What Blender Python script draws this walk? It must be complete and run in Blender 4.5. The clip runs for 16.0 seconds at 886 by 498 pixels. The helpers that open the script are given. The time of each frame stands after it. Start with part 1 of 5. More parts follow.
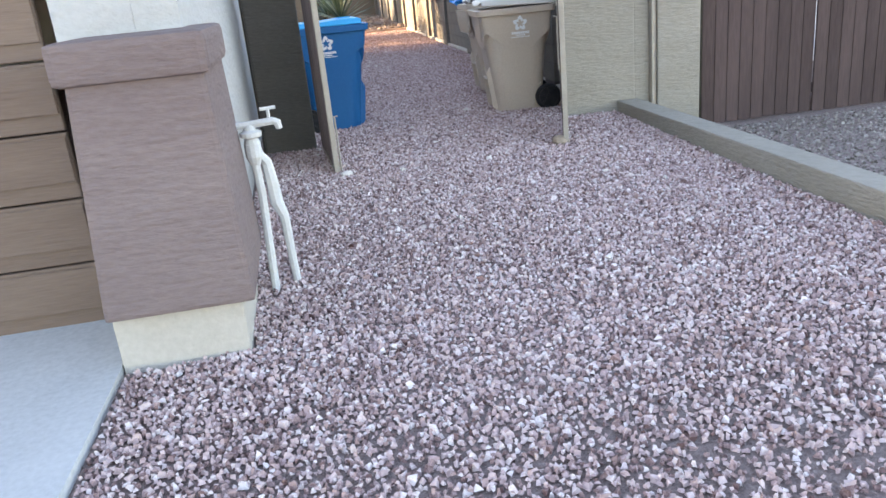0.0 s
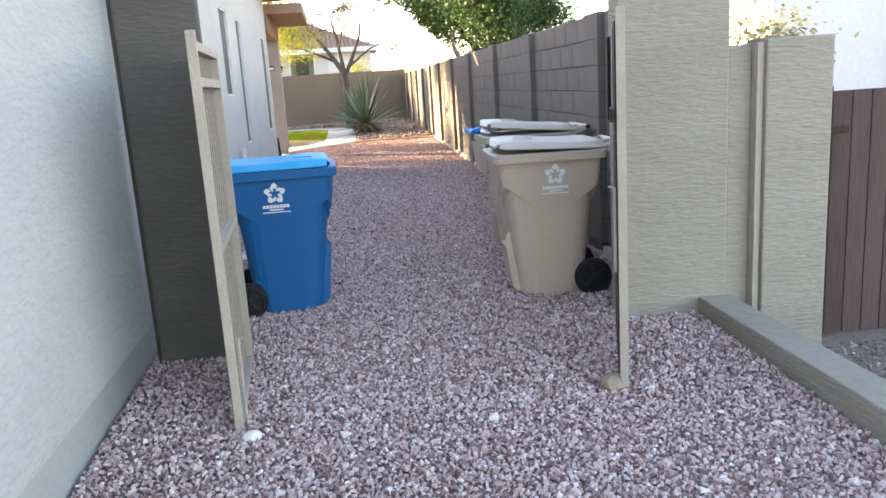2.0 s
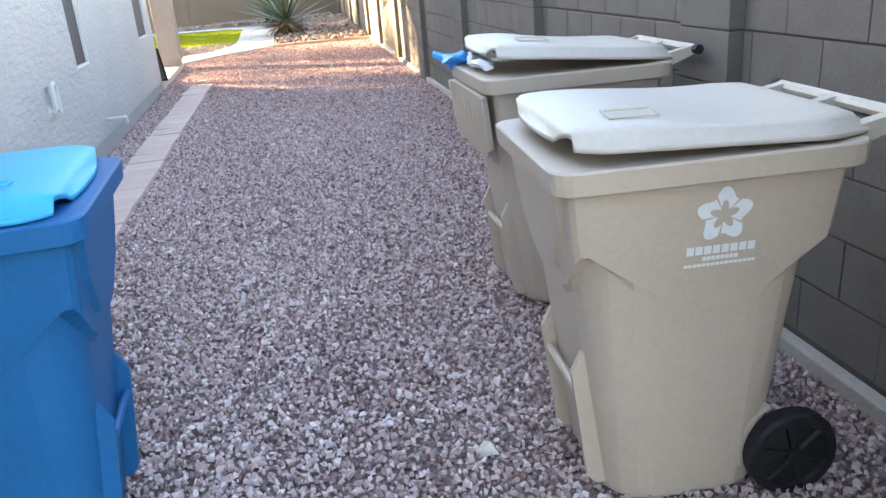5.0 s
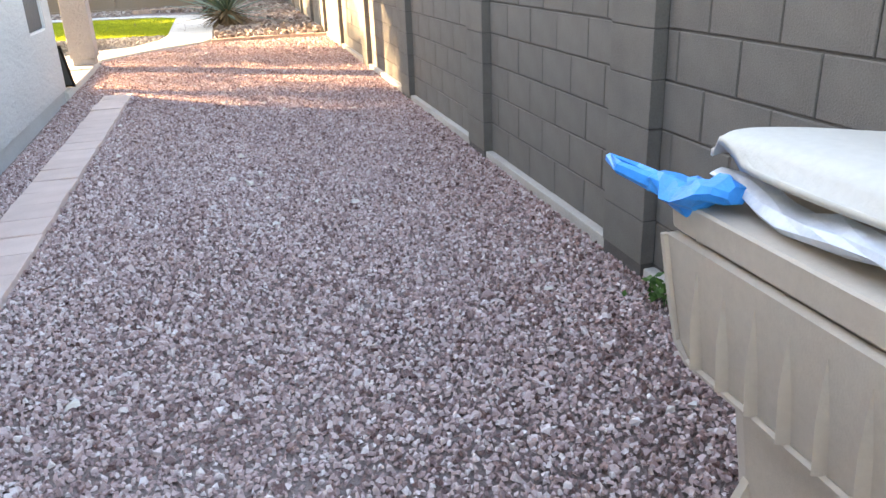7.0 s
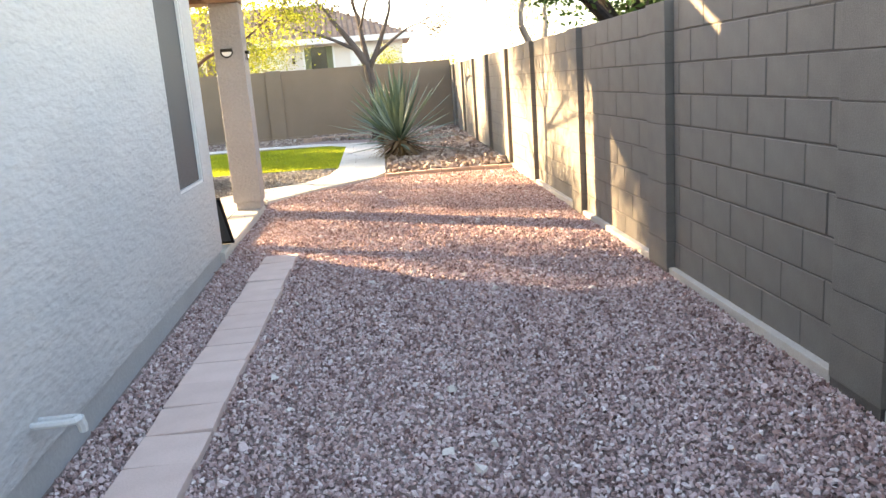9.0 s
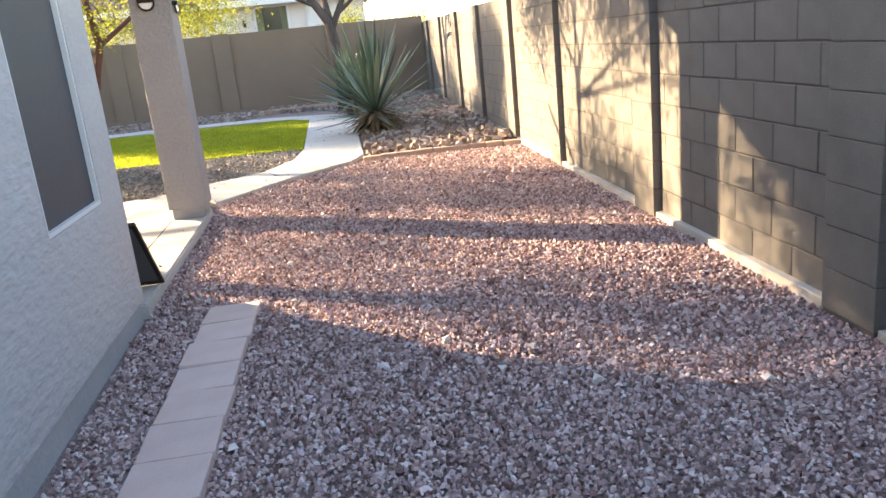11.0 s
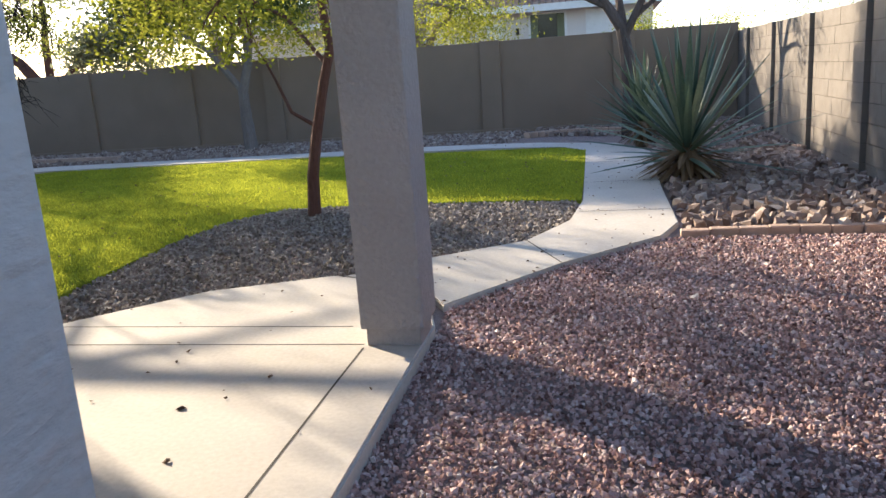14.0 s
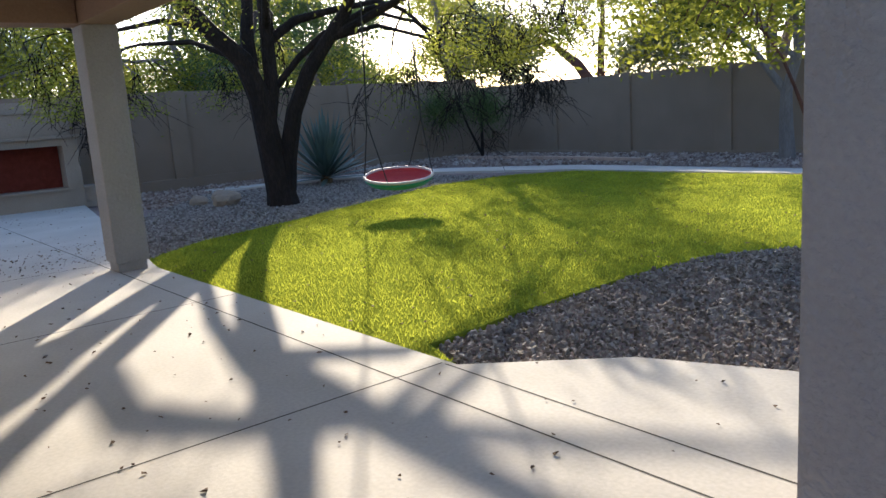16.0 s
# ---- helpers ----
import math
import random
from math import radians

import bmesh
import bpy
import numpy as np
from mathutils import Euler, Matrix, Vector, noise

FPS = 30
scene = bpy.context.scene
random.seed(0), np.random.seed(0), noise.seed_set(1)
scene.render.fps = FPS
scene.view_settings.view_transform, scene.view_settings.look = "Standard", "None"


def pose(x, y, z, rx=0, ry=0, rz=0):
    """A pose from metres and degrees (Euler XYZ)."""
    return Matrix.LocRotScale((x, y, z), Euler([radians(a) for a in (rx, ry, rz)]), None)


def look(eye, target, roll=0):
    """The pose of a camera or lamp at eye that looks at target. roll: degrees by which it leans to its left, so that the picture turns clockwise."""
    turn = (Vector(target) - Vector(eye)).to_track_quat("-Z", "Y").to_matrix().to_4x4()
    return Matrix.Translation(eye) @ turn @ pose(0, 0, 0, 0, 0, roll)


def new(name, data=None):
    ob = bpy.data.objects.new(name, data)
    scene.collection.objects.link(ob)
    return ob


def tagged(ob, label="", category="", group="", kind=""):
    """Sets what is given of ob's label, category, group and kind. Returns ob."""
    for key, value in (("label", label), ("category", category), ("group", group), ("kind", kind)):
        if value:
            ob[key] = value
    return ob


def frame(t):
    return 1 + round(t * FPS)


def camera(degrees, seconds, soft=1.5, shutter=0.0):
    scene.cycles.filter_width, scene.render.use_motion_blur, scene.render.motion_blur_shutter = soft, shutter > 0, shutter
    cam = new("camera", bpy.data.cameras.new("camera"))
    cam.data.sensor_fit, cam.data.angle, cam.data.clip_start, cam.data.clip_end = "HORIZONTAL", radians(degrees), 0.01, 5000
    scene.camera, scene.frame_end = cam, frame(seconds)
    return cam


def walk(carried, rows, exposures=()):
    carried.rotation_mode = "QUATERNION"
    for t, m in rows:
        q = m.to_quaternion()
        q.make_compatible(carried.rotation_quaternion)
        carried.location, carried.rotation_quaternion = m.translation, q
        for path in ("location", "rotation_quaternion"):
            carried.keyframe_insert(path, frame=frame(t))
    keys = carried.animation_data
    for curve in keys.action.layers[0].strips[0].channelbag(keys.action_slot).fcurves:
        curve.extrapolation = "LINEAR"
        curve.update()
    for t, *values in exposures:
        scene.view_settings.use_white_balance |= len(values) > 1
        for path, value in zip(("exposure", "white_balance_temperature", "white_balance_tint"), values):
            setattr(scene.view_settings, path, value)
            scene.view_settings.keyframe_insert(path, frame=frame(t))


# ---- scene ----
cam = camera(60.2, 16.0)
METRES, EYE, TILT, LEAN, TURN = 18.0, 1.33, -0.6, 0.0, -7.7
ROWS = [
    (0.0, 0.0, 0.0, 0.0, -1.83, -18.69, 5.43),
    (0.5, 0.0079, 0.0375, 0.0032, -2.54, -16.96, 4.04),
    (1.0, 0.0155, 0.0734, 0.0064, -2.3, -15.4, 3.55),
    (1.5, 0.0215, 0.1079, 0.0097, -0.66, -12.28, 2.79),
    (2.0, 0.0197, 0.14, 0.0121, 1.3, -11.64, 3.55),
    (2.5, 0.0201, 0.1776, 0.012, 3.57, -12.43, 4.63),
    (3.0, 0.0192, 0.2131, 0.0113, 4.52, -13.37, 5.35),
    (3.5, 0.0211, 0.2469, 0.0105, 10.55, -14.17, 5.38),
    (4.0, 0.0172, 0.2755, 0.0112, 13.79, -15.95, 5.6),
    (4.5, 0.017, 0.3021, 0.0115, 0.52, -18.94, 6.33),
    (7.0, -0.0068, 0.4534, 0.0139, -7.42, -20.68, 2.25),
    (7.5, -0.011, 0.4861, 0.0148, -3.39, -21.33, 2.05),
    (8.0, -0.0188, 0.5172, 0.017, -0.83, -18.97, 2.59),
    (8.5, -0.0285, 0.5506, 0.0191, 2.42, -14.52, 3.75),
    (9.0, -0.0388, 0.5832, 0.0202, 3.42, -11.87, 4.11),
    (11.5, -0.075, 0.7433, 0.0205, -1.44, -15.33, 6.11),
    (12.0, -0.0816, 0.7754, 0.0206, -3.66, -12.9, 5.29),
    (12.5, -0.0929, 0.8065, 0.0202, -3.57, -11.53, 3.24),
    (13.0, -0.1024, 0.839, 0.0202, -1.01, -11.91, 2.56),
    (13.5, -0.11, 0.8712, 0.0215, 5.29, -13.04, 3.6),
    (14.0, -0.1188, 0.8981, 0.0227, 19.53, -12.41, 3.78),
    (14.5, -0.1237, 0.9243, 0.0237, 35.22, -11.18, 1.92),
    (15.0, -0.1317, 0.9462, 0.0235, 43.61, -11.18, 1.99),
    (15.5, -0.135, 0.9639, 0.025, 53.54, -10.24, 3.58),
    (16.0, -0.1391, 0.9748, 0.026, 59.35, -10.1, 3.38),
]
EXPOSURES = [(0, 3.32, 7700, 19), (2.5, 3.4, 7700, 18), (4.5, 3.8, 7600, 15), (7, 4.0, 8200, 16), (8, 4.03, 8200, 16), (9, 3.6, 8000, 15), (11.5, 2.93, 6800, 16), (12.5, 2.4, 6500, 15), (13.2, 2.15, 6150, 15), (14, 2.05, 5900, 15), (15, 1.92, 5700, 14), (16, 1.82, 5500, 14)]
walk(cam, [(t, pose(0, 0, EYE, TILT, LEAN, TURN) @ pose(METRES * x, METRES * y, METRES * z, 90 + pitch, roll, yaw)) for t, x, y, z, yaw, pitch, roll in ROWS], EXPOSURES)

# ---- light ----
SUN_AZ, SUN_EL = 56.0, 17.0   # degrees left of +y, above the horizon
world = bpy.data.worlds.new("world")
scene.world = world
world.use_nodes = True
wn = world.node_tree.nodes
sky = wn.new("ShaderNodeTexSky")
sky.sky_type = "NISHITA"
sky.sun_disc = False
sky.sun_elevation = radians(SUN_EL)
sky.sun_rotation = radians(360 - SUN_AZ)
sky.air_density, sky.dust_density, sky.ozone_density = 1.0, 0.7, 1.0
world.node_tree.links.new(sky.outputs[0], wn["Background"].inputs[0])
wn["Background"].inputs[1].default_value = 0.1
sun = new("sun", bpy.data.lights.new("sun", "SUN"))
sun.data.energy, sun.data.angle, sun.data.color = 4.2, radians(0.55), (1.0, 0.81, 0.53)
toward = Vector((-math.sin(radians(SUN_AZ)) * math.cos(radians(SUN_EL)), math.cos(radians(SUN_AZ)) * math.cos(radians(SUN_EL)), math.sin(radians(SUN_EL))))
sun.matrix_world = look(toward * 60, (0, 0, 0))


# ---- materials ----
def material(name, stops, scale=6.0, fine=90.0, rough=0.85, bump=0.25, bump_scale=60.0, metal=0.0, spread=0.0, island=False, detail=6.0, stretch=(1, 1, 1), spec=0.3, thin=0.0, relief=0.01):
    """Colours (two or more, dark to light) mixed by noise at two sizes, with bump; spread: how far each piece differs."""
    m = bpy.data.materials.new(name)
    m.use_nodes = True
    nt = m.node_tree
    n, l = nt.nodes, nt.links
    b = n["Principled BSDF"]
    co = n.new("ShaderNodeTexCoord")
    mp = n.new("ShaderNodeMapping")
    mp.inputs["Scale"].default_value = stretch
    l.new(co.outputs["Object"], mp.inputs[0])
    big, small = n.new("ShaderNodeTexNoise"), n.new("ShaderNodeTexNoise")
    big.inputs["Scale"].default_value, big.inputs["Detail"].default_value = scale, detail
    small.inputs["Scale"].default_value, small.inputs["Detail"].default_value = fine, 4
    l.new(mp.outputs[0], big.inputs[0])
    l.new(mp.outputs[0], small.inputs[0])
    mix = n.new("ShaderNodeMath")
    mix.operation = "MULTIPLY_ADD"
    mix.inputs[1].default_value = 0.45
    l.new(small.outputs[0], mix.inputs[0])
    part_big = n.new("ShaderNodeMath")
    part_big.operation = "MULTIPLY"
    part_big.inputs[1].default_value = 0.55
    l.new(big.outputs[0], part_big.inputs[0])
    l.new(part_big.outputs[0], mix.inputs[2])
    value = mix.outputs[0]
    if spread:
        src = n.new("ShaderNodeNewGeometry").outputs["Random Per Island"] if island else n.new("ShaderNodeObjectInfo").outputs["Random"]
        shift = n.new("ShaderNodeMath")
        shift.operation = "MULTIPLY_ADD"
        l.new(src, shift.inputs[0])
        shift.inputs[1].default_value, shift.inputs[2].default_value = spread, -spread / 2
        add = n.new("ShaderNodeMath")
        add.operation = "ADD"
        l.new(value, add.inputs[0])
        l.new(shift.outputs[0], add.inputs[1])
        value = add.outputs[0]
    ramp = n.new("ShaderNodeValToRGB")
    els = ramp.color_ramp.elements
    lo, hi = (0.0, 1.0) if spread > 0.5 else (0.3, 0.7)
    for i, c in enumerate(stops):
        p = lo + (hi - lo) * i / (len(stops) - 1)
        e = els[i] if i < 2 else els.new(p)
        e.position, e.color = p, (*c, 1)
    for i, c in enumerate(stops):
        els[i].position, els[i].color = lo + (hi - lo) * i / (len(stops) - 1), (*c, 1)
    l.new(value, ramp.inputs[0])
    l.new(ramp.outputs[0], b.inputs["Base Color"])
    b.inputs["Roughness"].default_value, b.inputs["Metallic"].default_value = rough, metal
    b.inputs["Specular IOR Level"].default_value = spec
    if bump:
        rel = n.new("ShaderNodeTexNoise")
        rel.inputs["Scale"].default_value, rel.inputs["Detail"].default_value = bump_scale, 5
        l.new(mp.outputs[0], rel.inputs[0])
        bp = n.new("ShaderNodeBump")
        bp.inputs["Strength"].default_value, bp.inputs["Distance"].default_value = bump, relief
        l.new(rel.outputs[0], bp.inputs["Height"])
        l.new(bp.outputs[0], b.inputs["Normal"])
    if thin:
        # light that passes through leaves and blades
        tr = n.new("ShaderNodeBsdfTranslucent")
        ms = n.new("ShaderNodeMixShader")
        ms.inputs[0].default_value = thin
        l.new(ramp.outputs[0], tr.inputs[0])
        l.new(b.outputs[0], ms.inputs[1])
        l.new(tr.outputs[0], ms.inputs[2])
        l.new(ms.outputs[0], n["Material Output"].inputs[0])
    return m


STUCCO = material("stucco_pale", [(.41, .415, .41), (.5, .505, .495)], 1.5, 30, .9, .8, 15, stretch=(1, .7, 1.7), relief=.018)
STEM = material("stem_wall_paint", [(.33, .335, .33), (.41, .415, .41)], 2, 40, .9, .3, 50)
PIER = material("stucco_mauve_brown", [(.165, .124, .12), (.225, .177, .169)], 2, 40, .9, 1.0, 20, stretch=(.5, .5, 2), relief=.016)
BASE = material("pale_plinth_paint", [(.42, .39, .34), (.52, .49, .44)], 3, 50, .9, .3, 60)
POST = material("stucco_tan", [(.262, .238, .2), (.335, .308, .264)], 2, 40, .9, .9, 26, stretch=(.5, .5, 2), relief=.018)
COLUMN = material("stucco_column", [(.28, .265, .27), (.35, .335, .335)], 2, 40, .9, .9, 30, relief=.022)
GATEWALL = material("stucco_dark_brown", [(.09, .083, .075), (.125, .115, .104)], 2, 40, .9, .9, 26, stretch=(.5, .5, 2), relief=.012)
JOINT = material("joint_dark", [(.05, .045, .04), (.08, .07, .06)], 9, 90, .95, 0)
BEAM = material("beam_brown_paint", [(.2, .13, .095), (.27, .18, .13)], 2, 40, .85, .5, 30)
BLOCK = material("concrete_block_grey", [(.128, .114, .1), (.158, .142, .125), (.185, .168, .148)], 5, 130, .95, .6, 140, spread=.07, relief=.005)
MORTAR = material("mortar_grey", [(.09, .08, .07), (.12, .105, .095)], 8, 100, .95, .4, 120)
FOOTING = material("footing_concrete", [(.38, .34, .3), (.5, .46, .41)], 5, 80, .95, .4, 80)
BACKWALL = material("wall_brown_paint", [(.205, .15, .108), (.265, .2, .148)], 1.2, 60, .92, .4, 80)
CONCRETE = material("concrete_walk", [(.42, .39, .345), (.5, .465, .42), (.575, .54, .49)], 1.3, 45, .88, .25, 90, relief=.004)
DRIVE = material("concrete_drive", [(.4, .41, .41), (.5, .51, .51), (.58, .59, .59)], 1.6, 40, .85, .25, 90, relief=.004)
PAVER = material("paver_pink", [(.57, .43, .38), (.69, .54, .485)], 6, 120, .92, .3, 120, spread=.2)
EDGING = material("edging_brick", [(.38, .27, .21), (.5, .36, .28)], 6, 90, .92, .4, 90, spread=.25)
GROUND = material("gravel_soil", [(.17, .12, .11), (.26, .2, .185), (.36, .29, .27)], 40, 220, .95, 1.0, 70, relief=.02)
GRAVEL = material("crushed_gravel", [(.17, .1, .096), (.37, .255, .243), (.5, .36, .348), (.59, .445, .428), (.65, .52, .503), (.77, .69, .668)], 30, 160, .9, .3, 160, spread=.95, island=True)
BROWNGRAVEL = material("reddish_crushed_gravel", [(.12, .064, .056), (.29, .175, .158), (.41, .265, .242), (.49, .335, .31), (.55, .41, .385), (.68, .58, .55)], 30, 160, .9, .3, 160, spread=.95, island=True)
PALESTONE = material("pale_stone", [(.6, .54, .5), (.78, .73, .68)], 12, 90, .9, .3, 100)
BEDGRAVEL = material("grey_gravel", [(.12, .1, .085), (.22, .19, .17), (.3, .265, .24), (.42, .38, .35)], 30, 160, .9, .3, 160, spread=.95, island=True)
RIVER = material("river_rock", [(.13, .09, .075), (.24, .175, .145), (.33, .26, .22), (.46, .4, .35)], 12, 90, .85, .4, 60, spread=.9, island=True)
LAWN = material("turf", [(.125, .152, .02), (.215, .25, .028), (.3, .335, .038)], 2.2, 110, 1.0, .8, 120, spec=0.0)
BLADE = material("turf_blades", [(.19, .215, .023), (.325, .35, .032), (.455, .475, .042)], 1.6, 40, 1.0, 0, spread=.35, island=True, thin=.6, spec=0.0)
BIN_BLUE = material("bin_blue_plastic", [(.001, .1, .28), (.002, .13, .34)], 2, 60, .48, .12, 220, spec=.25)
LID_BLUE = material("lid_blue_plastic", [(.006, .34, .64), (.012, .4, .72)], 2, 60, .5, .12, 220, spec=.3)
BIN_TAN = material("bin_tan_plastic", [(.47, .39, .315), (.56, .47, .385)], 2, 60, .5, .12, 220, spec=.45)
LID_TAN = material("lid_tan_plastic", [(.5, .455, .39), (.6, .55, .48)], 2, 60, .45, .12, 220, spec=.45)
BLACK = material("black_rubber", [(.01, .01, .012), (.022, .022, .026)], 5, 60, .55, .2, 90)
DECAL = material("white_print", [(.68, .7, .72), (.78, .8, .82)], 8, 80, .7, 0)
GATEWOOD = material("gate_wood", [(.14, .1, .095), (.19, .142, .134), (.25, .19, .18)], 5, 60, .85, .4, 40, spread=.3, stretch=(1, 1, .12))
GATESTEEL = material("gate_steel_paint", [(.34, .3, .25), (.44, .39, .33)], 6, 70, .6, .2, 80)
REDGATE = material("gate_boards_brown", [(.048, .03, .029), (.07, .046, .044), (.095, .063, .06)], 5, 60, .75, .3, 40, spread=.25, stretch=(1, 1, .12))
GARAGE = material("garage_door_brown", [(.155, .108, .083), (.21, .153, .12)], 4, 70, .7, .5, 40, stretch=(.15, 1, 2))
SCREEN = material("window_screen", [(.05, .055, .065), (.075, .08, .09)], 40, 300, .6, .2, 400)
FRAME = material("window_frame_paint", [(.6, .6, .58), (.7, .7, .68)], 6, 70, .6, .1, 80)
PVC = material("painted_pipe", [(.52, .53, .52), (.64, .65, .64)], 8, 80, .6, .3, 70)
BRONZE = material("dark_metal", [(.02, .018, .016), (.04, .035, .03)], 8, 80, .5, .1, 90, metal=.6)
LENS = material("lamp_glass", [(.75, .73, .7), (.85, .83, .8)], 8, 80, .3, 0)
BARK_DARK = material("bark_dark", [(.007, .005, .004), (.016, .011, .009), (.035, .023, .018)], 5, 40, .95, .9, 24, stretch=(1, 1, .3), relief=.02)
BARK_RED = material("bark_red_brown", [(.08, .04, .032), (.14, .075, .06)], 5, 40, .95, .9, 24, stretch=(1, 1, .3), relief=.02)
BARK_GREY = material("bark_grey", [(.13, .11, .1), (.22, .19, .17)], 5, 40, .95, .9, 24, stretch=(1, 1, .3), relief=.02)
BARK_BROWN = material("bark_grey_brown", [(.06, .045, .04), (.12, .095, .085)], 5, 40, .95, .9, 24, stretch=(1, 1, .3), relief=.02)
LEAF_YELLOW = material("leaf_yellow_green", [(.14, .16, .016), (.26, .28, .03), (.38, .38, .06)], 2, 30, .6, 0, spread=.9, island=True, thin=.6)
LEAF_GREEN = material("leaf_olive_green", [(.05, .085, .025), (.09, .13, .035), (.13, .18, .05)], 2, 30, .6, 0, spread=.9, island=True, thin=.4)
LEAF_DARK = material("leaf_dark_green", [(.02, .05, .014), (.04, .085, .022), (.07, .12, .03)], 2, 30, .55, 0, spread=.9, island=True, thin=.35)
LEAF_PALE = material("leaf_grey_green", [(.12, .14, .08), (.2, .22, .13), (.28, .3, .19)], 2, 30, .6, 0, spread=.9, island=True, thin=.45)
LEAF_DRY = material("leaf_dry", [(.07, .04, .025), (.13, .08, .05), (.2, .13, .08)], 2, 30, .8, 0, spread=.9, island=True)
YUCCA = material("yucca_leaf", [(.045, .08, .055), (.1, .145, .095), (.24, .28, .18)], 3, 30, .5, 0, spread=.9, island=False, spec=.4, thin=.2)
YUCCADRY = material("yucca_dry_leaf", [(.09, .06, .035), (.2, .14, .08)], 3, 30, .9, 0, spread=.9, island=True)
AGAVE = material("agave_leaf", [(.07, .11, .1), (.12, .17, .155)], 3, 30, .5, 0, spread=.9, island=False, spec=.4)
SWINGRED = material("swing_fabric_red", [(.42, .03, .04), (.5, .06, .05)], 6, 90, .7, .2, 200)
SWINGTEAL = material("swing_rim_teal", [(.02, .2, .16), (.05, .3, .22)], 6, 90, .6, .2, 200)
SWINGPALE = material("swing_rim_pale", [(.5, .42, .4), (.6, .52, .5)], 6, 90, .6, .2, 200)
ROPE = material("rope_dark", [(.03, .025, .02), (.06, .05, .04)], 6, 200, .9, .3, 300)
NBWALL = material("neighbour_stucco", [(.56, .52, .48), (.64, .6, .56)], 1, 20, .9, .4, 20)
NBWHITE = material("neighbour_white_stucco", [(.62, .6, .62), (.7, .68, .7)], 1, 20, .9, .4, 20)
ROOFTILE = material("roof_tile", [(.2, .13, .1), (.3, .21, .17), (.4, .3, .25)], 3, 40, .9, .3, 40, spread=.6, island=True)
SCREENPANE = material("slate_pane", [(.055, .065, .075), (.085, .095, .105)], 4, 300, .3, 0, spec=.5)
GLASSDARK = material("window_dark", [(.02, .022, .025), (.04, .045, .05)], 2, 20, .12, 0, spec=.5)
HEARTH = material("stucco_warm_tan", [(.25, .205, .165), (.32, .268, .22)], 2, 40, .9, .9, 30, relief=.015)
FIREBRICK = material("firebox_red_brick", [(.1, .018, .01), (.17, .034, .022)], 9, 60, .9, .5, 50, spread=.3)
BAG_BLUE = material("bag_blue_plastic", [(.004, .22, .66), (.008, .33, .82)], 8, 60, .35, .3, 60, spec=.3)
BAG_WHITE = material("bag_white_plastic", [(.55, .57, .62), (.75, .77, .8)], 8, 60, .3, .4, 40, spec=.5)
WEED = material("weed_leaf", [(.05, .12, .03), (.1, .2, .05)], 3, 30, .6, 0, spread=.9, island=True, thin=.4)
BOULDER = material("boulder_tan", [(.24, .18, .13), (.36, .28, .21)], 5, 50, .9, .8, 30)


# ---- building helpers ----
def mesh_ob(name, bm, mat, smooth=False):
    me = bpy.data.meshes.new(name)
    bm.normal_update()
    bm.to_mesh(me)
    bm.free()
    me.materials.append(mat)
    if smooth:
        me.polygons.foreach_set("use_smooth", [True] * len(me.polygons))
    return new(name, me)


def part(name, bm, mat, parent, label="", smooth=False):
    ob = mesh_ob(name, bm, mat, smooth)
    ob.parent = parent
    if label:
        ob["label"] = label
    return ob


def thing(name, m, label, category, group="", kind=""):
    ob = new(name)
    ob.empty_display_size = 0.1
    ob.matrix_world = m
    return tagged(ob, label, category, group, kind)


def add_box(bm, x0, x1, y0, y1, z0, z1, bevel=0.0, m=None):
    ps = [(x0, y0, z0), (x1, y0, z0), (x1, y1, z0), (x0, y1, z0), (x0, y0, z1), (x1, y0, z1), (x1, y1, z1), (x0, y1, z1)]
    vs = [bm.verts.new(m @ Vector(p) if m else p) for p in ps]
    fs = [bm.faces.new([vs[i] for i in q]) for q in ((0, 3, 2, 1), (4, 5, 6, 7), (0, 1, 5, 4), (1, 2, 6, 5), (2, 3, 7, 6), (3, 0, 4, 7))]
    if bevel:
        es = list({e for f in fs for e in f.edges})
        bmesh.ops.bevel(bm, geom=es, offset=bevel, segments=2, affect="EDGES", profile=0.6)
    return bm


def box(x0, x1, y0, y1, z0, z1, bevel=0.0, m=None):
    return add_box(bmesh.new(), x0, x1, y0, y1, z0, z1, bevel, m)


def loft(rings, cap=True, bm=None):
    bm = bm or bmesh.new()
    rows = [[bm.verts.new(p) for p in r] for r in rings]
    k = len(rows[0])
    for a, b in zip(rows, rows[1:]):
        for i in range(k):
            bm.faces.new((a[i], a[(i + 1) % k], b[(i + 1) % k], b[i]))
    if cap:
        bm.faces.new(rows[0][::-1])
        bm.faces.new(rows[-1])
    return bm


def tube(points, radii, sides=8, bm=None):
    """A round bar along points."""
    pts = [Vector(p) for p in points]
    if not hasattr(radii, "__len__"):
        radii = [radii] * len(pts)
    rings = []
    for i, p in enumerate(pts):
        d = (pts[min(i + 1, len(pts) - 1)] - pts[max(i - 1, 0)]).normalized()
        u = d.orthogonal().normalized() if i == 0 else (u - d * u.dot(d)).normalized()
        v = d.cross(u)
        rings.append([p + (u * math.cos(a) + v * math.sin(a)) * radii[i] for a in [2 * math.pi * j / sides for j in range(sides)]])
    return loft(rings, True, bm)


